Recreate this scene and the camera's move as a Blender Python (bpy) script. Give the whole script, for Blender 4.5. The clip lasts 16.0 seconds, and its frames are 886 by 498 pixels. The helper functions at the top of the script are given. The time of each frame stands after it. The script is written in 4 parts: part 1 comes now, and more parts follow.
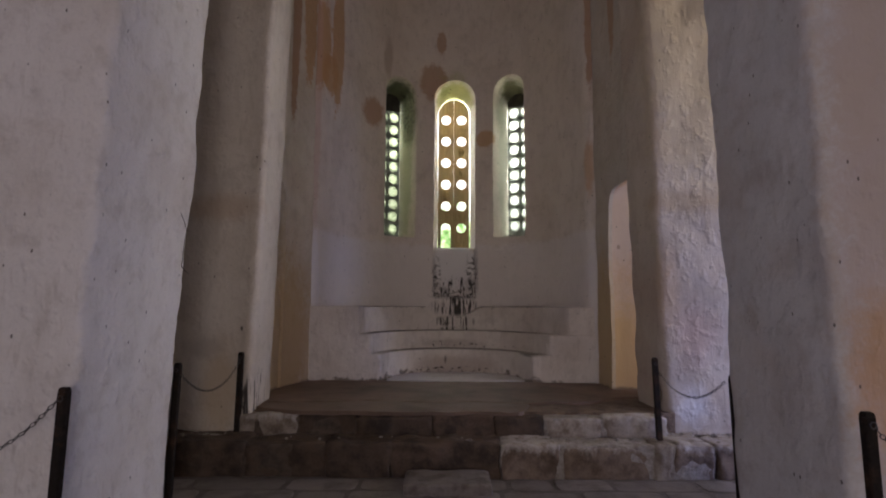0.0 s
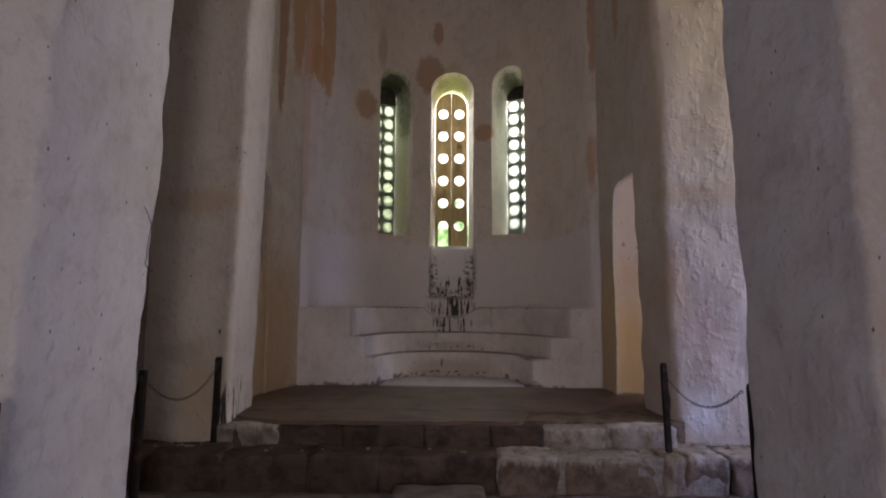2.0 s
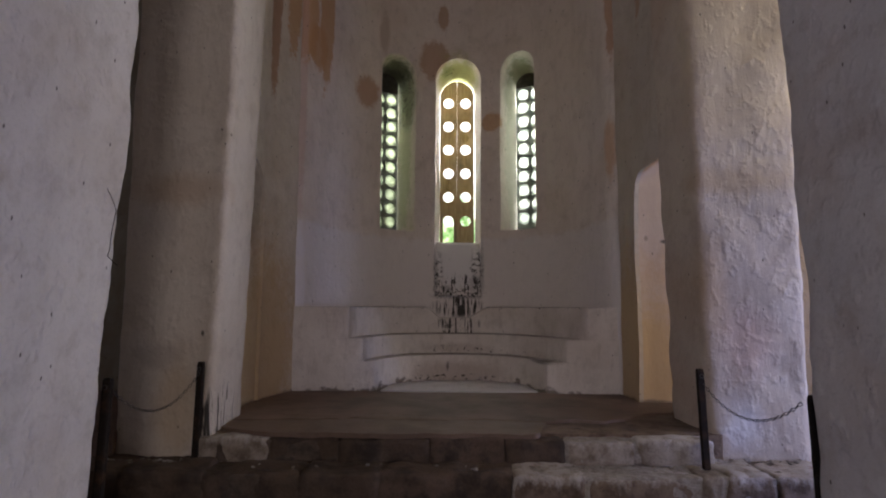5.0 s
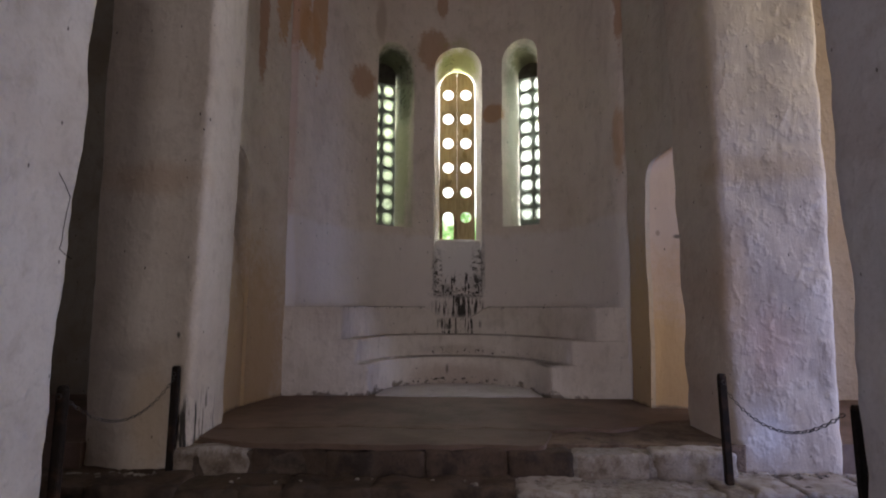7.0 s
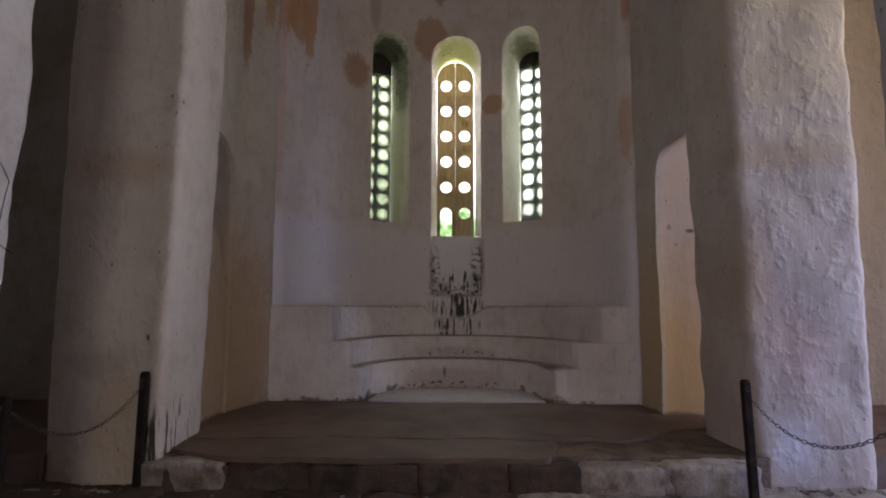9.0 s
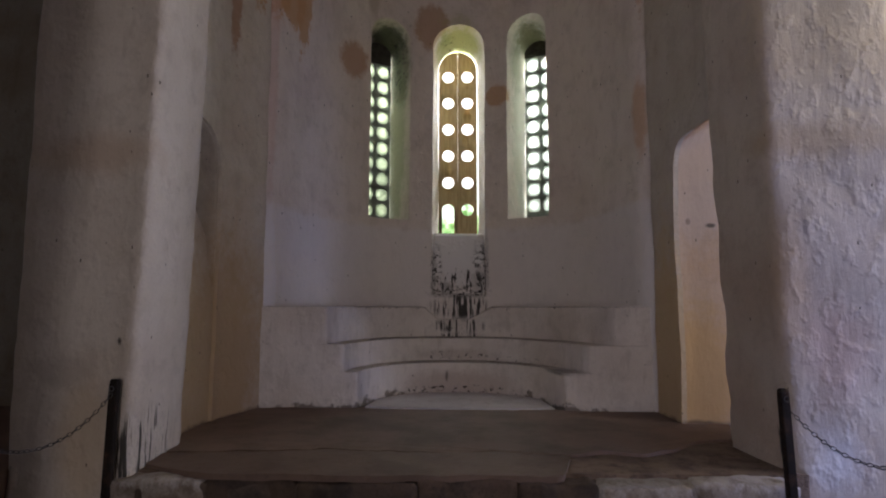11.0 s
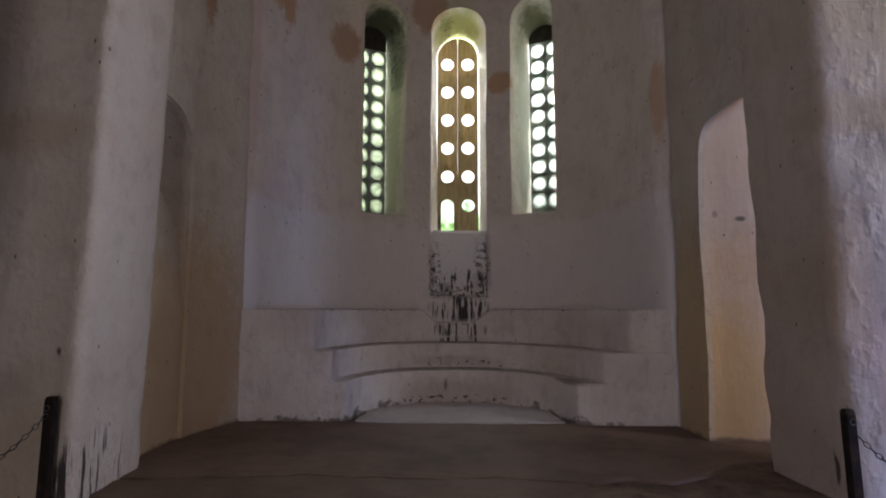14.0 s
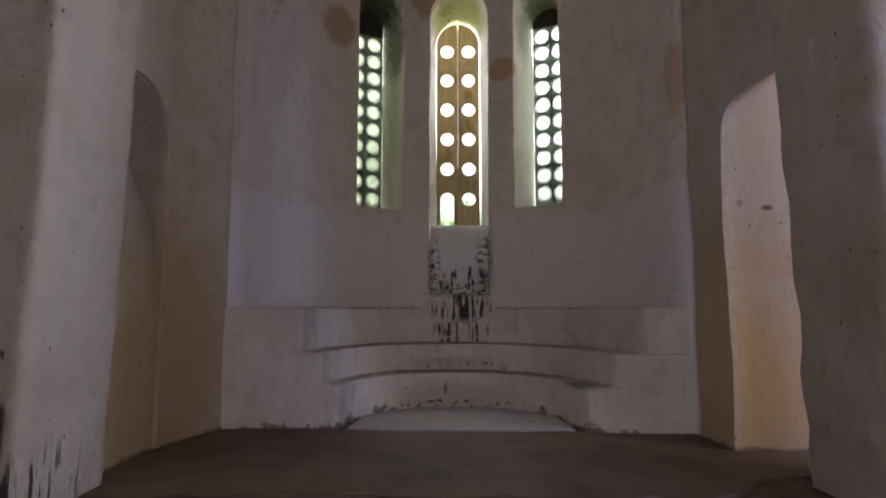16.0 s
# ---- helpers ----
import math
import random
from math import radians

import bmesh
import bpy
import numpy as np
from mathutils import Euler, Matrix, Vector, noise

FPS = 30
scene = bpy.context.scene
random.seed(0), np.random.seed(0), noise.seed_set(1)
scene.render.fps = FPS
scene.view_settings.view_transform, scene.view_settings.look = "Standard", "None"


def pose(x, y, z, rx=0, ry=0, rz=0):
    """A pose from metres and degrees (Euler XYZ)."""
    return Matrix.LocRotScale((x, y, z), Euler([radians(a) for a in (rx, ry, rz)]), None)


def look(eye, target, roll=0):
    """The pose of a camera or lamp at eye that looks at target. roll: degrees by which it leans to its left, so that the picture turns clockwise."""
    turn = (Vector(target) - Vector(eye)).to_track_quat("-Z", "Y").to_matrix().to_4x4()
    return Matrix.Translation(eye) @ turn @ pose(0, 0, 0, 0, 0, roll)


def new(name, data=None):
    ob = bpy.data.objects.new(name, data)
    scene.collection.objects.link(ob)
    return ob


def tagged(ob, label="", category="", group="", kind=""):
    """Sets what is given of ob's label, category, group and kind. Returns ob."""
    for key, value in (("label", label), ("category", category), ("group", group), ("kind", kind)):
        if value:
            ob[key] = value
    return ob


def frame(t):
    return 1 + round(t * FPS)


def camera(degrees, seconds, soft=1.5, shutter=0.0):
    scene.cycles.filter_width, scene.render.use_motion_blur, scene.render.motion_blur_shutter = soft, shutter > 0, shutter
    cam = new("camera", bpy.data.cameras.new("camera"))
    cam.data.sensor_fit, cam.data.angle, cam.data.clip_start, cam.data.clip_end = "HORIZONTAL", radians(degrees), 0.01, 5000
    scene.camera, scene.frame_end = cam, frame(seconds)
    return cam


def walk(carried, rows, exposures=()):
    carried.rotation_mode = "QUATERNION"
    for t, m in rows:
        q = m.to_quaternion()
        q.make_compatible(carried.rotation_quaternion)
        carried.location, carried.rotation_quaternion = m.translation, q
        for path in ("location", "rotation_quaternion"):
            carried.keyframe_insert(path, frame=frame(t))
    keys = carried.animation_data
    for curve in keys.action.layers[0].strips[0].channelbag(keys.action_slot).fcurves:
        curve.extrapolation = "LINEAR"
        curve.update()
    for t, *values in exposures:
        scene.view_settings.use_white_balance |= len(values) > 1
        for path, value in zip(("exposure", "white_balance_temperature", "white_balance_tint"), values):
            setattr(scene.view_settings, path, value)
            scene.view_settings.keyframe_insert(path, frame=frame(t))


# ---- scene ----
cam = camera(75.4, 16.0, soft=2.0)
METRES, EYE, TILT, LEAN, TURN = 3.4, 1.66, 0.0, 0.0, 0.0
ROWS = [
    (0.0, 0.0, 0.0, 0.0, -0.03, 5.76, -0.29),
    (0.5, 0.0064, 0.0332, 0.0011, -0.03, 5.79, -0.25),
    (1.0, 0.0154, 0.065, 0.0009, 0.02, 5.79, -0.28),
    (1.5, 0.0234, 0.095, 0.0079, 0.11, 5.76, -0.24),
    (2.0, 0.0294, 0.1255, 0.0035, 0.2, 5.78, -0.25),
    (2.5, 0.0259, 0.1643, 0.0029, 0.29, 5.79, -0.24),
    (3.0, 0.0162, 0.1968, 0.0075, 0.32, 5.81, -0.27),
    (3.5, 0.0075, 0.2191, 0.0051, 0.33, 5.77, -0.24),
    (4.0, 0.0075, 0.2467, -0.0016, 0.35, 5.8, -0.25),
    (6.5, 0.0256, 0.3952, 0.0027, 0.64, 5.82, -0.2),
    (7.0, 0.0251, 0.4297, -0.0025, 0.66, 5.83, -0.19),
    (7.5, 0.0224, 0.4575, 0.0045, 0.69, 5.84, -0.15),
    (8.0, 0.0225, 0.4834, 0.0053, 0.68, 5.86, -0.16),
    (8.5, 0.0317, 0.5188, -0.0005, 0.67, 5.83, -0.15),
    (9.0, 0.036, 0.5542, -0.0033, 0.69, 5.82, -0.12),
    (11.5, 0.0335, 0.7019, -0.004, 0.93, 5.9, -0.09),
    (12.0, 0.028, 0.7246, -0.006, 0.93, 5.91, -0.06),
    (12.5, 0.0263, 0.7541, -0.008, 0.92, 5.97, -0.09),
    (13.0, 0.0269, 0.7916, -0.0063, 0.9, 5.95, -0.07),
    (13.5, 0.0318, 0.8283, -0.0025, 0.9, 5.99, -0.04),
    (14.0, 0.0376, 0.8536, 0.0014, 0.92, 6.0, -0.07),
    (14.5, 0.0425, 0.8765, 0.001, 0.91, 6.02, -0.05),
    (15.0, 0.0465, 0.9099, -0.0035, 0.92, 6.04, -0.04),
    (15.5, 0.0428, 0.9464, -0.005, 0.93, 6.04, 0.0),
    (16.0, 0.0368, 0.9808, -0.0044, 0.92, 6.03, 0.0),
]
walk(cam, [(t, pose(0, 0, EYE, TILT, LEAN, TURN) @ pose(METRES * x, METRES * y, METRES * z, 90 + pitch, roll, yaw)) for t, x, y, z, yaw, pitch, roll in ROWS],
     exposures=((0.0, -0.39, 6400, 17), (8.0, -0.39, 6180, 16), (16.0, -0.42, 6000, 15)))

# ---- light ----
# daylight: sky through the windows and doors, a high sun on the south side outside
SUN_EL, SUN_AZ = 62.0, 200.0
world = bpy.data.worlds.new("sky")
scene.world = world
world.use_nodes = True
_n = world.node_tree.nodes
_sky = _n.new("ShaderNodeTexSky")
_sky.sky_type, _sky.sun_disc = "NISHITA", False
_sky.sun_elevation, _sky.sun_rotation = radians(SUN_EL), radians(SUN_AZ)
world.node_tree.links.new(_sky.outputs[0], _n["Background"].inputs[0])
_n["Background"].inputs[1].default_value = 0.12


def lamp(name, kind, energy, colour, m, size=(1, 1), angle=0.5, spread=180):
    data = bpy.data.lights.new(name, kind)
    data.energy, data.color = energy, colour
    if kind == "AREA":
        data.shape, data.size, data.size_y = "RECTANGLE", size[0], size[1]
        data.spread = radians(spread)
    if kind == "SUN":
        data.angle = radians(angle)
    ob = new(name, data)
    ob.matrix_world = m
    return ob


lamp("sun", "SUN", 2.5, (1.0, 0.94, 0.85), look((0, 0, 30), (-3.0, 9.0, 5.0)))
# sky light in the south doors and window, west door and three apse windows
lamp("south_door_light", "AREA", 142, (0.54, 0.62, 1.0), look((6.5, 5.45, 1.45), (0, 5.0, 1.5)), (1.5, 2.5))
lamp("south_window_light", "AREA", 120, (1.0, 0.86, 0.55), look((6.5, 5.45, 4.9), (0, 5.0, 3.8)), (1.3, 1.9))
lamp("west_door_light", "AREA", 284, (1.0, 0.89, 0.82), look((1.3, -7.4, 1.7), (-0.4, 5, 3.2)), (2.6, 3.0))
# fill from an unseen north opening, added to brighten the south pier
lamp("north_fill_light", "AREA", 90, (0.76, 0.74, 1.0), look((-6.5, -2.4, 3.4), (2.3, 4.2, 2.0)), (1.3, 2.6))
lamp("south_nave_door_light", "AREA", 52, (0.46, 0.54, 1.0), look((6.5, 2.9, 1.0), (-1.0, 9.0, 0.8)), (1.2, 1.8), spread=120)
lamp("apse_window_light", "AREA", 165, (0.92, 1.0, 0.90), look((0.22, 12.4, 4.9), (0.22, 8.2, 3.3)), (0.7, 2.2))
lamp("apse_window_light_north", "AREA", 95, (0.95, 1.0, 0.88), look((-1.47, 11.86, 4.5), (-0.45, 10.2, 4.0)), (0.5, 2.8))
lamp("apse_window_light_south", "AREA", 220, (0.98, 1.0, 0.88), look((1.88, 11.86, 4.5), (0.95, 10.15, 4.0)), (0.5, 2.8))


# ---- materials ----
def node_mat(name, rough=0.85, metal=0.0):
    m = bpy.data.materials.new(name)
    m.use_nodes = True
    b = m.node_tree.nodes["Principled BSDF"]
    b.inputs["Roughness"].default_value, b.inputs["Metallic"].default_value = rough, metal
    return m, m.node_tree.nodes, m.node_tree.links, b


def position(nodes):
    return nodes.new("ShaderNodeNewGeometry").outputs["Position"]


def noise_node(nodes, links, vec, scale, detail=4.0, rough=0.55, stretch=None):
    if stretch:
        mp = nodes.new("ShaderNodeMapping")
        mp.inputs["Scale"].default_value = stretch
        links.new(vec, mp.inputs["Vector"])
        vec = mp.outputs[0]
    n = nodes.new("ShaderNodeTexNoise")
    n.inputs["Scale"].default_value, n.inputs["Detail"].default_value, n.inputs["Roughness"].default_value = scale, detail, rough
    links.new(vec, n.inputs["Vector"])
    return n.outputs[0]


def ramp(nodes, links, value, lo, hi, a=0.0, b=1.0):
    r = nodes.new("ShaderNodeMapRange")
    r.interpolation_type = "SMOOTHSTEP"
    for i, v in enumerate((lo, hi, a, b)):
        r.inputs[i + 1].default_value = v
    links.new(value, r.inputs[0])
    return r.outputs[0]


def calc(nodes, links, op, a, b):
    n = nodes.new("ShaderNodeMath")
    n.operation = op
    for i, v in enumerate((a, b)):
        if isinstance(v, (int, float)):
            n.inputs[i].default_value = v
        else:
            links.new(v, n.inputs[i])
    return n.outputs[0]


def mixed(nodes, links, fac, a, b):
    n = nodes.new("ShaderNodeMix")
    n.data_type = "RGBA"
    for sock, v in ((n.inputs[0], fac), (n.inputs[6], a), (n.inputs[7], b)):
        if isinstance(v, (int, float)):
            sock.default_value = v
        elif isinstance(v, tuple):
            sock.default_value = (*v, 1)
        else:
            links.new(v, sock)
    return n.outputs[2]


def bumped(nodes, links, bsdf, layers):
    """layers: (height, strength, distance)"""
    last = None
    for h, s, d in layers:
        b = nodes.new("ShaderNodeBump")
        b.inputs["Strength"].default_value, b.inputs["Distance"].default_value = s, d
        links.new(h, b.inputs["Height"])
        if last:
            links.new(last, b.inputs["Normal"])
        last = b.outputs[0]
    links.new(last, bsdf.inputs["Normal"])


def blob(nodes, links, pos, wobble_noise, c, r, soft=0.3, ragged=1.4):
    """A ragged patch round c with the half sizes r."""
    s = nodes.new("ShaderNodeVectorMath")
    s.operation = "SUBTRACT"
    links.new(pos, s.inputs[0])
    s.inputs[1].default_value = c
    d = nodes.new("ShaderNodeVectorMath")
    d.operation = "DIVIDE"
    links.new(s.outputs[0], d.inputs[0])
    d.inputs[1].default_value = r
    ln = nodes.new("ShaderNodeVectorMath")
    ln.operation = "LENGTH"
    links.new(d.outputs[0], ln.inputs[0])
    shift = calc(nodes, links, "MULTIPLY", calc(nodes, links, "SUBTRACT", wobble_noise, 0.5), ragged)
    return ramp(nodes, links, calc(nodes, links, "ADD", ln.outputs["Value"], shift), 1.0 - soft, 1.0 + soft, 1.0, 0.0)


def plaster(name, base, stain, amount=0.5, blobs=(), lumps=0.35, specks=True, streaks=None, low=None, spots=()):
    """Hand-laid lime plaster: clouds of stain, fine grain, wasp-nest specks, and patches of its own."""
    m, n, l, b = node_mat(name, 0.88)
    p = position(n)
    big = noise_node(n, l, p, 0.9, 5, 0.6)
    mid = noise_node(n, l, p, 4.5, 6, 0.65)
    fine = noise_node(n, l, p, 38.0, 5, 0.7)
    drip = noise_node(n, l, p, 2.6, 4, 0.6, (1.6, 1.6, 0.35))
    col = mixed(n, l, ramp(n, l, big, 0.42, 0.72, 0.0, amount), base, stain)
    col = mixed(n, l, ramp(n, l, drip, 0.5, 0.75, 0.0, amount * 0.42), col, tuple(0.72 * v for v in stain))
    col = mixed(n, l, ramp(n, l, mid, 0.48, 0.72, 0.0, 0.27), col, tuple(0.62 * v for v in stain))
    col = mixed(n, l, ramp(n, l, fine, 0.45, 0.75, 0.0, 0.22), col, tuple(0.5 * v for v in base))
    rot = n.new("ShaderNodeMapping")
    rot.inputs["Rotation"].default_value = (0.0, radians(38), 0.0)
    rot.inputs["Scale"].default_value = (3.2, 1.0, 0.7)
    l.new(p, rot.inputs[0])
    sweep = noise_node(n, l, rot.outputs[0], 5.0, 4, 0.6)
    col = mixed(n, l, ramp(n, l, sweep, 0.56, 0.70, 0.0, 0.22), col, tuple(0.7 * v for v in stain))
    edge_noise = noise_node(n, l, p, 6.0, 8, 0.78)
    for c, r, colour, amt, soft in blobs:
        mask = blob(n, l, p, edge_noise, c, r, soft)
        col = mixed(n, l, calc(n, l, "MULTIPLY", mask, amt), col, colour)
    if low:
        # grime that rises from the floor with a ragged upper edge
        sep = n.new("ShaderNodeSeparateXYZ")
        l.new(p, sep.inputs[0])
        edge = calc(n, l, "ADD", sep.outputs[2], calc(n, l, "MULTIPLY", calc(n, l, "SUBTRACT", mid, 0.5), low[4] if len(low) > 4 else 0.5))
        col = mixed(n, l, ramp(n, l, edge, low[0], low[0] + low[1], low[3], 0.0), col, low[2])
    if streaks:
        # soot that ran down in fingers
        lines = noise_node(n, l, p, 1.0, 3, 0.6, (22.0, 22.0, 1.6))
        for c, r, cut in streaks:
            mask = calc(n, l, "MULTIPLY", blob(n, l, p, mid, c, r, 0.3, 0.7), ramp(n, l, lines, cut, cut + 0.06, 0.0, 0.95))
            wash = calc(n, l, "MULTIPLY", blob(n, l, p, mid, c, r, 0.5, 0.9), ramp(n, l, fine, 0.40, 0.75, 0.0, 0.35))
            col = mixed(n, l, wash, col, (0.22, 0.19, 0.17))
            col = mixed(n, l, mask, col, (0.02, 0.017, 0.015))
    if spots:
        # soot and mould in flakes
        flakes = noise_node(n, l, p, 16.0, 5, 0.7)
        for c, r, cut in spots:
            mask = calc(n, l, "MULTIPLY", blob(n, l, p, mid, c, r, 0.4, 1.0), ramp(n, l, flakes, cut, cut + 0.05, 0.0, 0.9))
            col = mixed(n, l, mask, col, (0.03, 0.026, 0.022))
    if specks:
        v = n.new("ShaderNodeTexVoronoi")
        v.inputs["Scale"].default_value = 8.5
        v.inputs["Randomness"].default_value = 1.0
        mp = n.new("ShaderNodeMapping")
        mp.inputs["Scale"].default_value = (1.0, 1.0, 0.55)
        l.new(p, mp.inputs[0])
        l.new(mp.outputs[0], v.inputs["Vector"])
        rare = noise_node(n, l, p, 1.7, 2)
        dots = calc(n, l, "MULTIPLY", ramp(n, l, v.outputs["Distance"], 0.04, 0.085, 1.0, 0.0), ramp(n, l, rare, 0.31, 0.46))
        col = mixed(n, l, calc(n, l, "MULTIPLY", dots, 0.85), col, (0.07, 0.055, 0.045))
    l.new(col, b.inputs["Base Color"])
    trowel = ramp(n, l, noise_node(n, l, p, 11.0, 2, 0.45, (1.0, 1.0, 0.85)), 0.48, 0.78)
    bumped(n, l, b, ((trowel, lumps, 0.045), (sweep, 0.22, 0.03), (mid, 0.20, 0.03), (fine, 0.30, 0.006)))
    return m


def stone(name, a, c, dark=0.4, scale=6.0, grain=45.0, rough=0.85, splash=None):
    m, n, l, b = node_mat(name, rough)
    p = position(n)
    big, fine = noise_node(n, l, p, scale, 6, 0.65), noise_node(n, l, p, grain, 5, 0.7)
    inf = n.new("ShaderNodeObjectInfo")
    col = mixed(n, l, ramp(n, l, big, 0.4, 0.68), a, c)
    col = mixed(n, l, calc(n, l, "MULTIPLY", inf.outputs["Random"], 0.35), col, tuple(0.55 * v for v in c))
    col = mixed(n, l, ramp(n, l, fine, 0.5, 0.75, 0.0, dark), col, tuple(0.35 * v for v in c))
    if splash:
        # limewash that ran down over the upper edge
        sep = n.new("ShaderNodeSeparateXYZ")
        l.new(p, sep.inputs[0])
        runs = noise_node(n, l, p, 5.0, 6, 0.75, (1.6, 1.6, 0.8))
        up = calc(n, l, "ADD", ramp(n, l, sep.outputs[2], splash[0], splash[1], 0.0, 0.45), runs)
        col = mixed(n, l, ramp(n, l, up, 0.70, 0.95, 0.0, 0.62), col, (0.55, 0.52, 0.50))
    l.new(col, b.inputs["Base Color"])
    bumped(n, l, b, ((big, 0.7, 0.04), (fine, 0.45, 0.008)))
    return m


WHITE, TAN = (0.66, 0.62, 0.58), (0.50, 0.42, 0.34)
OCHRE, RUST = (0.54, 0.31, 0.14), (0.44, 0.26, 0.15)
M_PIER_N = plaster("limewash_pier_north", (0.71, 0.68, 0.65), TAN, 0.4, lumps=0.4)
M_PIER_S = plaster("limewash_pier_south", (0.60, 0.59, 0.60), (0.46, 0.36, 0.30), 0.45, (
    ((3.1, 3.5, 2.6), (0.72, 0.22, 2.6), (0.50, 0.41, 0.35), 0.85, 0.25),
    ((2.75, 3.5, 1.25), (0.25, 0.3, 0.5), OCHRE, 0.7, 0.5)), lumps=0.22)
M_PIL_N = plaster("limewash_pilaster_north", (0.65, 0.595, 0.53), TAN, 0.5, (
    ((-2.45, 6.3, 2.75), (0.45, 0.2, 0.14), (0.46, 0.33, 0.22), 0.5, 0.6),
    ((-2.4, 6.3, 0.75), (0.2, 0.2, 0.45), (0.50, 0.38, 0.24), 0.6, 0.5),
    ((-2.175, 6.31, 1.42), (0.022, 0.06, 0.032), (0.03, 0.025, 0.02), 0.9, 0.3),
    ((-2.6, 6.3, 1.2), (0.22, 0.1, 0.12), (0.36, 0.32, 0.29), 0.5, 0.5)),
    lumps=0.2, streaks=(((-2.05, 6.40, 0.66), (0.14, 0.42, 0.26), 0.54),))
M_PIL_S = plaster("limewash_pilaster_south", (0.59, 0.52, 0.44), (0.47, 0.35, 0.26), 0.6, (
    ((2.7, 6.3, 2.85), (0.5, 0.3, 0.12), (0.45, 0.33, 0.20), 0.6, 0.6),
    ((2.48, 6.3, 1.9), (0.13, 0.2, 0.4), (0.52, 0.38, 0.24), 0.5, 0.6),
    ((2.40, 6.47, 0.72), (0.10, 0.022, 0.11), (0.05, 0.04, 0.03), 0.85, 0.3),
    ((2.70, 6.2, 0.62), (0.22, 0.2, 0.26), (0.74, 0.74, 0.76), 0.75, 0.5),
    ((2.78, 6.3, 1.35), (0.22, 0.2, 0.30), (0.60, 0.42, 0.36), 0.4, 0.6),
    # warm light on the upper shaft, painted as a cream patch
    ((2.9, 6.3, 4.6), (0.7, 0.4, 1.7), (0.66, 0.57, 0.41), 0.7, 0.35)), lumps=0.22)
M_BEMA_N = plaster("limewash_bema_north", (0.70, 0.64, 0.54), (0.55, 0.45, 0.33), 0.5, (
    ((-2.08, 8.52, 6.5), (0.3, 0.20, 1.45), OCHRE, 0.8, 0.12),
    ((-2.15, 8.10, 6.1), (0.2, 0.13, 1.75), (0.40, 0.22, 0.12), 0.8, 0.15),
    ((-2.15, 7.9, 1.1), (0.35, 1.0, 1.3), (0.47, 0.31, 0.14), 0.75, 0.5)), lumps=0.25,
    low=(0.55, 0.05, (0.13, 0.09, 0.06), 0.8, 0.15))
M_BEMA_S = plaster("limewash_bema_south", (0.58, 0.53, 0.46), (0.47, 0.38, 0.28), 0.5, (
    ((2.33, 7.65, 6.5), (0.2, 0.12, 1.4), RUST, 0.75, 0.2),
    ((2.3, 8.2, 1.1), (0.25, 0.5, 1.3), (0.56, 0.40, 0.19), 0.75, 0.45)), lumps=0.25,
    low=(0.55, 0.05, (0.13, 0.09, 0.06), 0.8, 0.15))
# the south chapel's warm light is put into this ochre
M_JAMB = plaster("warm_lit_ochre_passage", (0.62, 0.46, 0.31), (0.54, 0.33, 0.16), 0.8, (
    ((2.5, 7.93, 3.0), (0.5, 0.15, 0.75), (0.62, 0.52, 0.44), 0.7, 0.4),
    ((2.44, 7.93, 2.50), (0.022, 0.1, 0.03), (0.25, 0.18, 0.13), 0.7, 0.6),
    ((2.66, 7.93, 2.46), (0.045, 0.1, 0.022), (0.06, 0.05, 0.04), 0.85, 0.5),
    ((2.5, 7.93, 1.0), (0.4, 0.1, 0.7), (0.60, 0.38, 0.15), 0.85, 0.5)), lumps=0.05,
    low=(0.555, 0.04, (0.13, 0.09, 0.06), 0.8, 0.1))
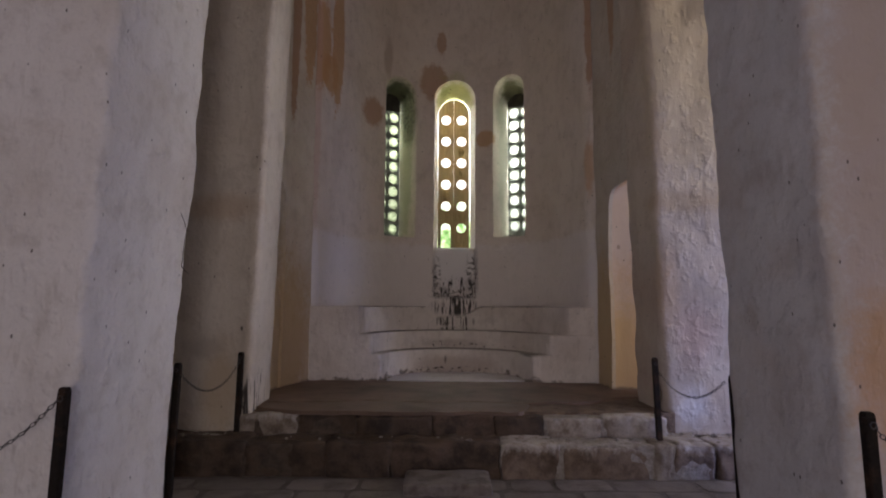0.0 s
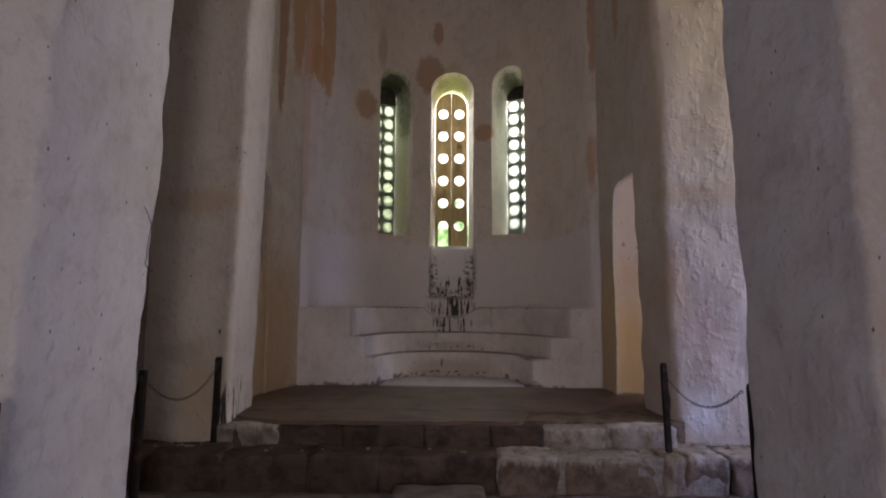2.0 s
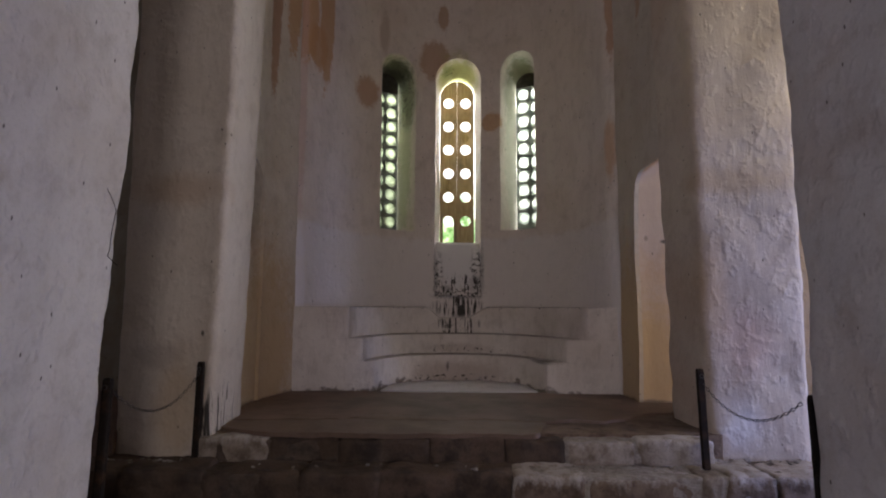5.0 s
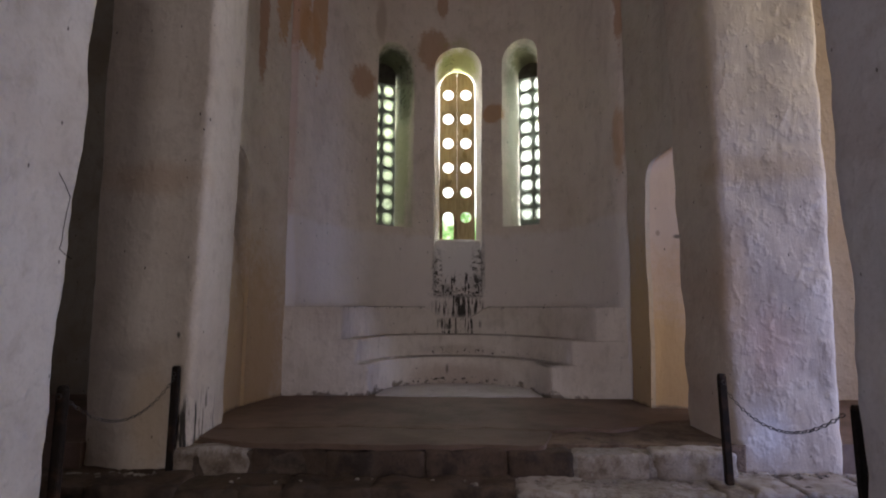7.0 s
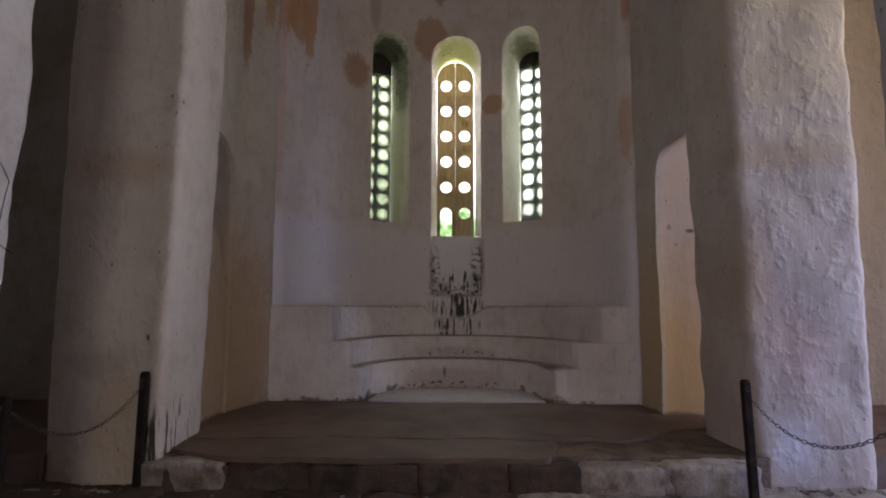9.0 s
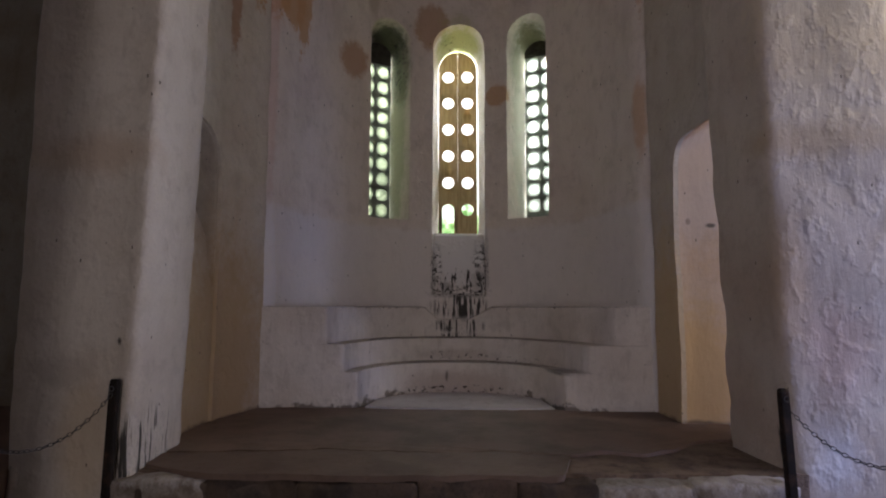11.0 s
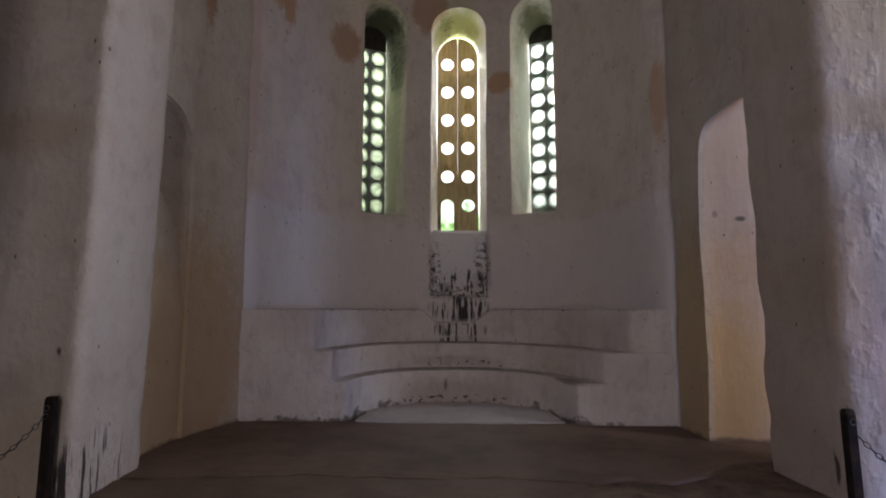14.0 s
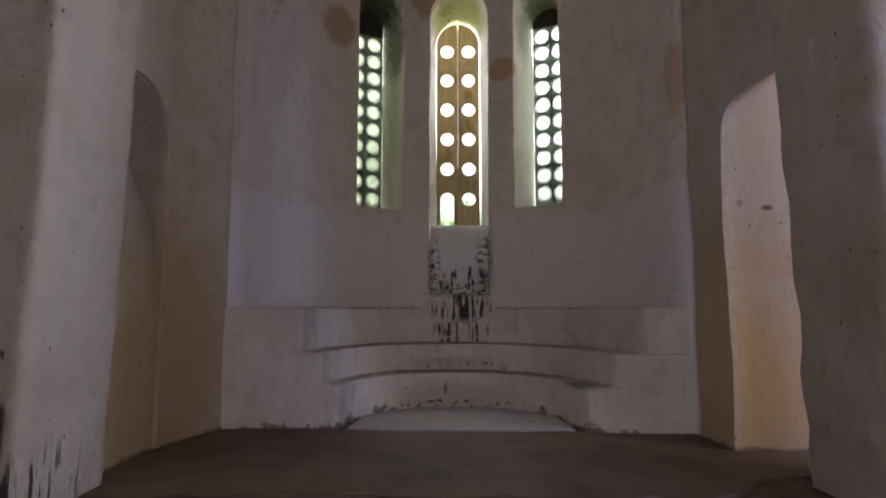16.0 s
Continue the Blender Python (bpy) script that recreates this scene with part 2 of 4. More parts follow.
M_APSE = plaster("limewash_apse", (0.76, 0.69, 0.62), (0.58, 0.49, 0.41), 0.45, (
    ((-1.78, 9.30, 6.15), (0.10, 0.26, 1.25), OCHRE, 0.85, 0.10),
    ((-1.93, 8.80, 5.85), (0.14, 0.30, 0.75), OCHRE, 0.85, 0.15),
    ((-1.84, 9.05, 5.45), (0.14, 0.36, 0.34), OCHRE, 0.85, 0.2),
    ((-2.04, 8.70, 6.5), (0.07, 0.12, 1.5), RUST, 0.8, 0.12),
    ((-1.29, 10.3, 5.26), (0.21, 0.30, 0.27), RUST, 0.8, 0.22),
    ((-0.20, 11.0, 6.12), (0.28, 0.30, 0.36), RUST, 0.75, 0.2),
    ((-0.04, 11.0, 6.95), (0.10, 0.30, 0.24), RUST, 0.75, 0.2),
    ((-1.06, 10.6, 6.4), (0.08, 0.25, 0.38), (0.42, 0.33, 0.26), 0.6, 0.4),
    ((0.82, 10.95, 4.93), (0.18, 0.30, 0.16), OCHRE, 0.75, 0.2),
    ((2.24, 8.5, 6.3), (0.07, 0.14, 1.3), RUST, 0.8, 0.15),
    ((2.18, 8.55, 3.8), (0.10, 0.14, 0.48), OCHRE, 0.6, 0.3),
    # window reveals: mossy tint, with green bounce and head shade put into the colour
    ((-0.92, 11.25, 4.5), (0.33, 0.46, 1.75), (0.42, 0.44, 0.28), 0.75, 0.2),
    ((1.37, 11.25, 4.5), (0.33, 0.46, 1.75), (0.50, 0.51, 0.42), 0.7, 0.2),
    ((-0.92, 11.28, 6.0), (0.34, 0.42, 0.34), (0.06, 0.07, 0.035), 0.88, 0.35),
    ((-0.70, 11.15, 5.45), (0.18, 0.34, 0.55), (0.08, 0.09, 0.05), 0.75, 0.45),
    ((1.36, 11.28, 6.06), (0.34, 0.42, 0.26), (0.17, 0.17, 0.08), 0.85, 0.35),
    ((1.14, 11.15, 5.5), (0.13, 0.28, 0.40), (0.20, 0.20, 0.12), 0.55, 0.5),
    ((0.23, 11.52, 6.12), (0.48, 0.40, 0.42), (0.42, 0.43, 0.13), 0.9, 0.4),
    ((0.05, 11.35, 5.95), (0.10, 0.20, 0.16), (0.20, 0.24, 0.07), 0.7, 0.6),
    ((0.24, 11.25, 2.50), (0.42, 0.32, 0.52), (0.86, 0.87, 0.89), 0.95, 0.2),
    ((-0.165, 11.1, 2.24), (0.035, 0.25, 0.36), (0.03, 0.027, 0.024), 0.8, 0.5),
    ((0.64, 11.1, 2.35), (0.035, 0.25, 0.42), (0.03, 0.027, 0.024), 0.8, 0.5),
    ((0.54, 11.1, 2.08), (0.10, 0.25, 0.17), (0.05, 0.045, 0.04), 0.7, 0.6),
    ((0.03, 11.15, 1.95), (0.10, 0.25, 0.09), (0.02, 0.017, 0.015), 0.92, 0.25),
    ((0.24, 11.12, 1.84), (0.40, 0.25, 0.035), (0.04, 0.034, 0.03), 0.75, 0.5),
    ((-1.98, 8.77, 1.7), (0.10, 0.12, 1.17), (0.80, 0.77, 0.79), 0.85, 0.1),
    ((-1.98, 8.75, 5.0), (0.06, 0.1, 2.1), (0.58, 0.38, 0.31), 0.45, 0.3),
    ((2.2, 8.5, 1.85), (0.17, 0.12, 1.05), (0.66, 0.63, 0.62), 0.6, 0.12),
    ), lumps=0.2, streaks=(((0.26, 11.15, 2.02), (0.40, 0.4, 0.22), 0.53), ((0.24, 11.1, 1.66), (0.42, 0.3, 0.17), 0.48)), low=(2.78, 0.12, (0.78, 0.75, 0.74), 0.6, 0.2),
    spots=(((-0.13, 11.2, 2.22), (0.09, 0.3, 0.42), 0.50), ((0.58, 11.2, 2.25), (0.13, 0.3, 0.45), 0.52), ((0.25, 11.15, 1.90), (0.42, 0.3, 0.10), 0.52), ((-0.74, 11.2, 5.55), (0.22, 0.35, 0.55), 0.55), ((0.1, 11.5, 5.95), (0.3, 0.35, 0.25), 0.60)))
M_BENCH = plaster("limewash_bench", (0.77, 0.72, 0.67), (0.48, 0.41, 0.35), 0.45, (
    ((0.20, 10.15, 1.03), (0.45, 0.3, 0.07), (0.36, 0.28, 0.23), 0.35, 0.6),
    ((0.22, 9.8, 0.68), (0.8, 0.35, 0.16), (0.42, 0.33, 0.28), 0.55, 0.5),
    # crease shade along the tier edges, painted as thin dark lines
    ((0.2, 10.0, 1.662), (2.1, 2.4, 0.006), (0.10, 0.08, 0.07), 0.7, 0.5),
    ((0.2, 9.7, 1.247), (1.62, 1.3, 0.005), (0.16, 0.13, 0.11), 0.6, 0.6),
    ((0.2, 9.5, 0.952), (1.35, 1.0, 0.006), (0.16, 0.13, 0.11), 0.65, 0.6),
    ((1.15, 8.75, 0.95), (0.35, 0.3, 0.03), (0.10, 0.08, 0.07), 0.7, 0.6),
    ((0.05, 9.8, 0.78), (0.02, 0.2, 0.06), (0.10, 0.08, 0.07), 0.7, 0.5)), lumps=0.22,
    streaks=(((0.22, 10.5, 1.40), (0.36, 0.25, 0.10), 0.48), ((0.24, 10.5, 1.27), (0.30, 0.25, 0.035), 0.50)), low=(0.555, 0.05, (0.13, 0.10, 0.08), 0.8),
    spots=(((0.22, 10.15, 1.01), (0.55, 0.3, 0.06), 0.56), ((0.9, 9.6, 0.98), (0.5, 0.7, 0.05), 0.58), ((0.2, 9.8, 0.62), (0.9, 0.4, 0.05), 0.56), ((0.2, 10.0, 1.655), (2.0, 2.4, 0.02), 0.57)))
M_AISLE = plaster("limewash_aisle", (0.58, 0.47, 0.34), (0.50, 0.36, 0.22), 0.6, lumps=0.25)
# darker copy of the aisle limewash: the north chapel's dimness is in the colour
M_AISLE_N = plaster("shaded_limewash_aisle", (0.36, 0.34, 0.27), (0.25, 0.20, 0.13), 0.7, lumps=0.25)
M_NAVE = plaster("limewash_nave", (0.60, 0.56, 0.52), TAN, 0.5, lumps=0.3)
M_SCREED = stone("worn_screed", (0.205, 0.138, 0.104), (0.125, 0.080, 0.056), 0.35, 1.6, 30.0, 0.70)
M_DARK = stone("dark_step_stone", (0.105, 0.070, 0.050), (0.034, 0.023, 0.017), 0.55, 4.2)
M_PALE = stone("whitewashed_step_stone", (0.38, 0.33, 0.28), (0.15, 0.11, 0.08), 0.55, 5.0, splash=(0.30, 0.62))
M_GREY = stone("grey_step_stone", (0.24, 0.178, 0.134), (0.10, 0.068, 0.048), 0.5, 5.0, splash=(0.12, 0.36))
M_FLAG = stone("paving_stone", (0.22, 0.195, 0.185), (0.12, 0.10, 0.09), 0.4, 3.0)
M_WORN = stone("worn_step_block", (0.19, 0.165, 0.155), (0.10, 0.08, 0.07), 0.45, 7.0)
M_JOINT = stone("earth_joint", (0.15, 0.13, 0.12), (0.09, 0.075, 0.065), 0.4, 9.0)
M_SLOT = stone("rough_floor_bed", (0.22, 0.155, 0.11), (0.10, 0.066, 0.044), 0.55, 6.0, 24.0)


def wood(name, a, c, rough=0.6, through_light=0.22):
    m, n, l, b = node_mat(name, rough)
    p = position(n)
    grain = noise_node(n, l, p, 9.0, 5, 0.65, (5.0, 5.0, 0.35))
    blot = noise_node(n, l, p, 3.0, 4, 0.6)
    col = mixed(n, l, ramp(n, l, grain, 0.35, 0.7), a, c)
    col = mixed(n, l, ramp(n, l, blot, 0.5, 0.75, 0.0, 0.5), col, tuple(0.45 * v for v in c))
    l.new(col, b.inputs["Base Color"])
    bumped(n, l, b, ((grain, 0.3, 0.006),))
    # thin board: a part of the daylight behind it comes through
    t = n.new("ShaderNodeBsdfTranslucent")
    l.new(col, t.inputs[0])
    mx = n.new("ShaderNodeMixShader")
    mx.inputs[0].default_value = through_light
    l.new(b.outputs[0], mx.inputs[1])
    l.new(t.outputs[0], mx.inputs[2])
    l.new(mx.outputs[0], n["Material Output"].inputs[0])
    return m


def iron(name, colour, rough, metal):
    m, n, l, b = node_mat(name, rough, metal)
    b.inputs["Specular IOR Level"].default_value = 0.5 if metal > 0.5 else 0.12
    p = position(n)
    f = noise_node(n, l, p, 40.0, 5, 0.7)
    g = noise_node(n, l, p, 9.0, 4, 0.6)
    col = mixed(n, l, ramp(n, l, g, 0.5, 0.75, 0.0, 0.7), colour, (0.075, 0.042, 0.025))
    l.new(col, b.inputs["Base Color"])
    l.new(ramp(n, l, f, 0.3, 0.7, rough - 0.15, rough + 0.15), b.inputs["Roughness"])
    bumped(n, l, b, ((f, 0.3, 0.004),))
    return m


def frosted(name, tint):
    """Clouded cast glass: light comes through scattered."""
    m, n, l, b = node_mat(name, 0.25)
    p = position(n)
    f = noise_node(n, l, p, 14.0, 4, 0.6)
    col = mixed(n, l, ramp(n, l, f, 0.4, 0.7), tint, tuple(0.6 * v for v in tint))
    # each roundel darkens towards its rim, softening it like glare; no two are alike
    tc = n.new("ShaderNodeTexCoord")
    ln = n.new("ShaderNodeVectorMath")
    ln.operation = "LENGTH"
    l.new(tc.outputs["Object"], ln.inputs[0])
    inf = n.new("ShaderNodeObjectInfo")
    col = mixed(n, l, ramp(n, l, ln.outputs["Value"], 0.050, 0.113, 0.0, 0.85), col, tuple(0.25 * v for v in tint))
    col = mixed(n, l, calc(n, l, "MULTIPLY", inf.outputs["Random"], 0.45), col, tuple(0.45 * v for v in tint))
    t = n.new("ShaderNodeBsdfTranslucent")
    l.new(col, t.inputs[0])
    tr = n.new("ShaderNodeBsdfTransparent")
    l.new(col, tr.inputs[0])
    mx = n.new("ShaderNodeMixShader")
    mx.inputs[0].default_value = 0.45
    l.new(t.outputs[0], mx.inputs[1])
    l.new(tr.outputs[0], mx.inputs[2])
    my = n.new("ShaderNodeMixShader")
    my.inputs[0].default_value = 0.06
    gl = n.new("ShaderNodeBsdfGlossy")
    gl.inputs["Roughness"].default_value = 0.2
    l.new(mx.outputs[0], my.inputs[1])
    l.new(gl.outputs[0], my.inputs[2])
    l.new(my.outputs[0], n["Material Output"].inputs[0])
    return m


M_BOARD = wood("sun_bleached_board", (0.48, 0.39, 0.23), (0.33, 0.25, 0.13), 0.6, 0.28)
M_LATTICE = wood("thin_stone_lattice", (0.34, 0.36, 0.33), (0.22, 0.24, 0.21), 0.8, 0.34)
# near-black so that the window heads read as shaded
M_HEAD = stone("shaded_window_head", (0.07, 0.065, 0.045), (0.035, 0.03, 0.02), 0.4, 8.0)
M_GLASS_N = frosted("greenish_clouded_glass", (0.66, 0.70, 0.58))
M_GLASS_S = frosted("clear_clouded_glass", (0.74, 0.78, 0.74))
M_POST = iron("black_painted_post", (0.018, 0.014, 0.012), 0.72, 0.0)
M_CHAIN = iron("weathered_steel", (0.09, 0.085, 0.085), 0.5, 0.9)


def glow_backdrop():
    """Sunlit foliage below, white sky above, far outside the windows."""
    m = bpy.data.materials.new("bright_outdoors")
    m.use_nodes = True
    n, l = m.node_tree.nodes, m.node_tree.links
    p = position(n)
    leaf = noise_node(n, l, p, 1.6, 6, 0.7)
    sep = n.new("ShaderNodeSeparateXYZ")
    l.new(p, sep.inputs[0])
    h = calc(n, l, "ADD", sep.outputs[2], calc(n, l, "MULTIPLY", calc(n, l, "SUBTRACT", leaf, 0.5), 9.0))
    green = mixed(n, l, ramp(n, l, leaf, 0.35, 0.65), (0.10, 0.22, 0.05), (0.55, 0.75, 0.35))
    col = mixed(n, l, ramp(n, l, h, 4.5, 7.5), green, (1.0, 1.0, 0.97))
    e = n.new("ShaderNodeEmission")
    e.inputs[1].default_value = 3.2
    l.new(col, e.inputs[0])
    l.new(e.outputs[0], n["Material Output"].inputs[0])
    return m


M_OUT = glow_backdrop()


# ---- building helpers ----
def part(name, bm, material, parent=None, label="", smooth=0.6):
    """One mesh object from a bmesh, under a thing or a part."""
    me = bpy.data.meshes.new(name)
    bm.to_mesh(me)
    bm.free()
    return hold(name, me, material, parent, label, smooth)


def hold(name, me, material, parent=None, label="", smooth=0.6):
    for pl in me.polygons:
        pl.use_smooth = smooth > 0
    if smooth > 0:
        me.set_sharp_from_angle(angle=smooth)
    if material and not me.materials:
        me.materials.append(material)
    ob = new(name, me)
    if parent:
        ob.parent = parent
    if label:
        tagged(ob, label)
    return ob


def base(name, x=0, y=0, z=0, rz=0):
    ob = new(name)
    ob.matrix_world = pose(x, y, z, 0, 0, rz)
    return ob


def rounded(pts, r, step):
    """A closed outline with rounded corners and a point about every step."""
    out, count = [], len(pts)
    for i in range(count):
        a, b, c = Vector(pts[i - 1]), Vector(pts[i]), Vector(pts[(i + 1) % count])
        u, v = (a - b), (c - b)
        rr = min(r, u.length * 0.45, v.length * 0.45)
        p, q = b + u.normalized() * rr, b + v.normalized() * rr
        if u.normalized().dot(v.normalized()) < -0.97:
            out.append(b)
            continue
        for k in range(5):
            t = k / 4
            out.append(p * (1 - t) ** 2 + b * 2 * t * (1 - t) + q * t ** 2)
    dense = []
    for i, p in enumerate(out):
        q = out[(i + 1) % len(out)]
        k = max(1, round((q - p).length / step))
        dense += [p.lerp(q, j / k) for j in range(k)]
    return dense


def upright(pts, z0, z1, dz, r=0.05, step=0.08, lean=None):
    """A closed upright solid on an outline; lean(x, y, z) shifts its points."""
    ring = rounded(pts, r, step)
    rows = max(1, round((z1 - z0) / dz))
    bm = bmesh.new()
    rings = []
    for k in range(rows + 1):
        z = z0 + (z1 - z0) * k / rows
        made = []
        for p in ring:
            sx, sy = lean(p.x, p.y, z) if lean else (0, 0)
            made.append(bm.verts.new((p.x + sx, p.y + sy, z)))
        rings.append(made)
    count = len(ring)
    for a, b in zip(rings, rings[1:]):
        for i in range(count):
            bm.faces.new((a[i], a[(i + 1) % count], b[(i + 1) % count], b[i]))
    bm.faces.new(list(reversed(rings[0])))
    bm.faces.new(rings[-1])
    bmesh.ops.recalc_face_normals(bm, faces=bm.faces)
    return bm


def wobble(me, amp, size, seed=0.0, flat=False):
    """Hand-made unevenness: every point moves a little, near points alike."""
    for v in me.vertices:
        p = v.co / size + Vector((seed, seed * 0.7, seed * 1.3))
        d = noise.noise_vector(p) * amp + noise.noise_vector(p * 3.7) * amp * 0.35
        if flat:
            d.z = 0
        v.co += d
    me.update()


def carved(bm, cutters):
    """The solid in bm without the solids in cutters, as mesh data."""
    def temp(b):
        me = bpy.data.meshes.new("temp")
        b.to_mesh(me)
        b.free()
        return new("temp", me)
    ob = temp(bm)
    tools = [temp(c) for c in cutters]
    for t in tools:
        mod = ob.modifiers.new("cut", "BOOLEAN")
        mod.operation, mod.object, mod.solver = "DIFFERENCE", t, "EXACT"
    dg = bpy.context.evaluated_depsgraph_get()
    me = bpy.data.meshes.new_from_object(ob.evaluated_get(dg))
    for o in (ob, *tools):
        bpy.data.objects.remove(o)
    return me


def arch_section(w, z0, top, square=1.0, count=18):
    """Outline of an opening with a round head (square below 1: a flatter one): points (across, z), from lower left round to lower right."""
    r = w / 2
    pts = [(-r, z0 + (top - r - z0) * k / 14) for k in range(14)]
    for k in range(count + 1):
        c, s = math.cos(math.pi * k / count), math.sin(math.pi * k / count)
        pts.append((-r * math.copysign(abs(c) ** square, c), top - r + r * max(0.0, s) ** square))
    pts += [(r, top - r - (top - r - z0) * k / 14) for k in range(1, 15)]
    return pts


def arch_cutter(sections, m, square=1.0):
    """A loft through round-headed sections (depth, width, bottom, top), placed by m; depth runs along its y."""
    bm = bmesh.new()
    rings = [[bm.verts.new(m @ Vector((x, d, z))) for x, z in arch_section(w, z0, top, square)] for d, w, z0, top in sections]
    count = len(rings[0])
    for a, b in zip(rings, rings[1:]):
        for i in range(count):
            bm.faces.new((a[i], a[(i + 1) % count], b[(i + 1) % count], b[i]))
    bm.faces.new(rings[0])
    bm.faces.new(list(reversed(rings[-1])))
    bmesh.ops.recalc_face_normals(bm, faces=bm.faces)
    return bm


def box(x0, x1, y0, y1, z0, z1, bevel=0.0):
    bm = bmesh.new()
    bmesh.ops.create_cube(bm, size=1, matrix=Matrix.Translation(((x0 + x1) / 2, (y0 + y1) / 2, (z0 + z1) / 2)) @ Matrix.Diagonal((x1 - x0, y1 - y0, z1 - z0, 1)))
    if bevel:
        bmesh.ops.bevel(bm, geom=bm.edges[:], offset=bevel, segments=2, affect="EDGES")
    return bm


def rock(x0, x1, y0, y1, z0, z1, r=0.04, amp=0.012, seed=0.0, cuts=5):
    """A worn block: a box with soft corners and an uneven face."""
    bm = bmesh.new()
    bmesh.ops.create_cube(bm, size=2)
    bmesh.ops.subdivide_edges(bm, edges=bm.edges[:], cuts=cuts, use_grid_fill=True)
    c, h = Vector(((x0 + x1) / 2, (y0 + y1) / 2, (z0 + z1) / 2)), Vector(((x1 - x0) / 2, (y1 - y0) / 2, (z1 - z0) / 2))
    for v in bm.verts:
        p = Vector([v.co[i] * h[i] for i in range(3)])
        inner = Vector([max(-h[i] + r, min(h[i] - r, p[i])) for i in range(3)])
        d = p - inner
        if d.length > 1e-6:
            p = inner + d.normalized() * min(r, d.length)
        q = p + c
        q += noise.noise_vector(q * 4 + Vector((seed, 0, seed))) * amp + noise.noise_vector(q * 14) * amp * 0.4
        v.co = q
    return bm


# ---- the structure ----
EX, EY, EA, EB = 0.15, 8.70, 2.00, 2.38      # apse: centre of its oval plan and half axes


def built(name, me, material, label, category, smooth=0.7, parent=None):
    return tagged(hold(name, me, material, parent, "", smooth), label, category, kind="structure")


def solid_mesh(bm):
    me = bpy.data.meshes.new("solid")
    bm.to_mesh(me)
    bm.free()
    return me


# floors
built("ground", solid_mesh(box(-60, 60, -60, 90, -0.5, -0.06)), stone("meadow_ground", (0.08, 0.11, 0.04), (0.05, 0.06, 0.03), 0.3, 0.8), "grassy ground outside the church", "ground", 0)
floor = built("floor", solid_mesh(box(-7.0, 7.0, -8.0, 13.3, -0.055, -0.007)), M_JOINT, "dark earth bed of the worn stone nave floor", "floor", 0)

# apse wall with its three round-headed windows
_u = [(-2.9, 8.74), (-2.06, 8.74), (-1.98, 8.77), (-1.92, 8.84), (-1.88, 8.95)]
_u += [(EX - EA * math.cos(math.pi * k / 28), EY + EB * math.sin(math.pi * k / 28)) for k in range(2, 27)]
_u += [(2.16, 8.80), (2.19, 8.64), (2.24, 8.54), (2.32, 8.48), (3.1, 8.48)]
_u += [(EX + 2.95 * math.cos(math.pi * k / 14), EY + 0.2 + 3.05 * math.sin(math.pi * k / 14)) for k in range(15)]
# the side windows: place on the wall's face and turn, y outwards
SIDE = (pose(-0.82, 10.76, 0, 0, 0, 28.5), pose(1.27, 10.74, 0, 0, 0, -25.5))
DEEP = 0.57                                   # from the wall's face to the lattice

_cuts = [arch_cutter(((-0.7, 0.82, 1.84, 6.17), (0.0, 0.81, 1.84, 6.17), (0.05, 0.80, 1.88, 6.17), (0.15, 0.80, 2.42, 6.16), (0.25, 0.79, 2.79, 6.15), (0.30, 0.78, 2.835, 6.14), (0.67, 0.672, 2.84, 6.04), (1.8, 0.672, 2.84, 6.04)), pose(0.222, EY + EB, 0))]
for m in SIDE:
    _cuts.append(arch_cutter(((-0.6, 0.69, 2.97, 6.14), (0.0, 0.67, 2.98, 6.13), (DEEP, 0.50, 3.02, 5.97), (1.8, 0.50, 3.02, 5.97)), m))
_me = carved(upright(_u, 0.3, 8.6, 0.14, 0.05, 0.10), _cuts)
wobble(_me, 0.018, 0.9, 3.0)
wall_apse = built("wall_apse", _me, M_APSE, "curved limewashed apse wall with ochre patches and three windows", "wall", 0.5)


# bema side walls: a blocked arch with its hollow head on the north, an arched passage on the south
def bema(name, outline, cuts, material, seed, label, inner=None):
    me = carved(upright(outline, 0.3, 8.6, 0.12, 0.05, 0.09), cuts)
    wobble(me, 0.018, 0.7, seed)
    me.materials.append(material)
    if inner:
        me.materials.append(inner[0])
        for pl in me.polygons:
            if inner[1](pl.center):
                pl.material_index = 1
    return built(name, me, material, label, "wall", 0.6)


bema("wall_bema_north", [(-2.95, 7.0), (-2.21, 7.0), (-2.19, 8.05), (-2.0, 8.75), (-2.95, 8.75)],
     [arch_cutter(((-1.0, 0.96, 0.2, 3.42), (-0.27, 0.95, 0.2, 3.41)), pose(-2.5, 7.45, 0, 0, 0, 90)),
      arch_cutter(((-1.0, 0.92, 0.9, 3.40), (-0.30, 0.92, 1.5, 3.40), (-0.18, 0.90, 2.35, 3.39), (0.05, 0.80, 2.95, 3.33)), pose(-2.5, 7.45, 0, 0, 0, 90))], M_BEMA_N, 5.0,
     "limewashed sanctuary side wall with a blocked arch")
bema("wall_bema_south", [(3.0, 7.05), (2.36, 7.05), (2.31, 7.93), (2.27, 8.49), (3.0, 8.49)][::-1],
     [arch_cutter(((-1.2, 0.92, 0.2, 4.10), (-0.22, 0.92, 0.2, 3.60), (0.24, 0.92, 0.2, 3.30), (1.2, 0.92, 0.2, 3.26)), pose(2.6, 7.47, 0, 0, 0, 90), 0.5)], M_BEMA_S, 8.0,
     "limewashed sanctuary side wall with an arched ochre passage tinted by warm light", (M_JAMB, lambda c: c.x > 2.36 and 6.9 < c.y < 7.96 and c.z < 3.5))


def leaning(x_ref, gain):
    return lambda x, y, z: (gain * (z - 1.66) * max(0.0, min(1.0, 1.0 - abs(x - x_ref) / 0.5)), 0)


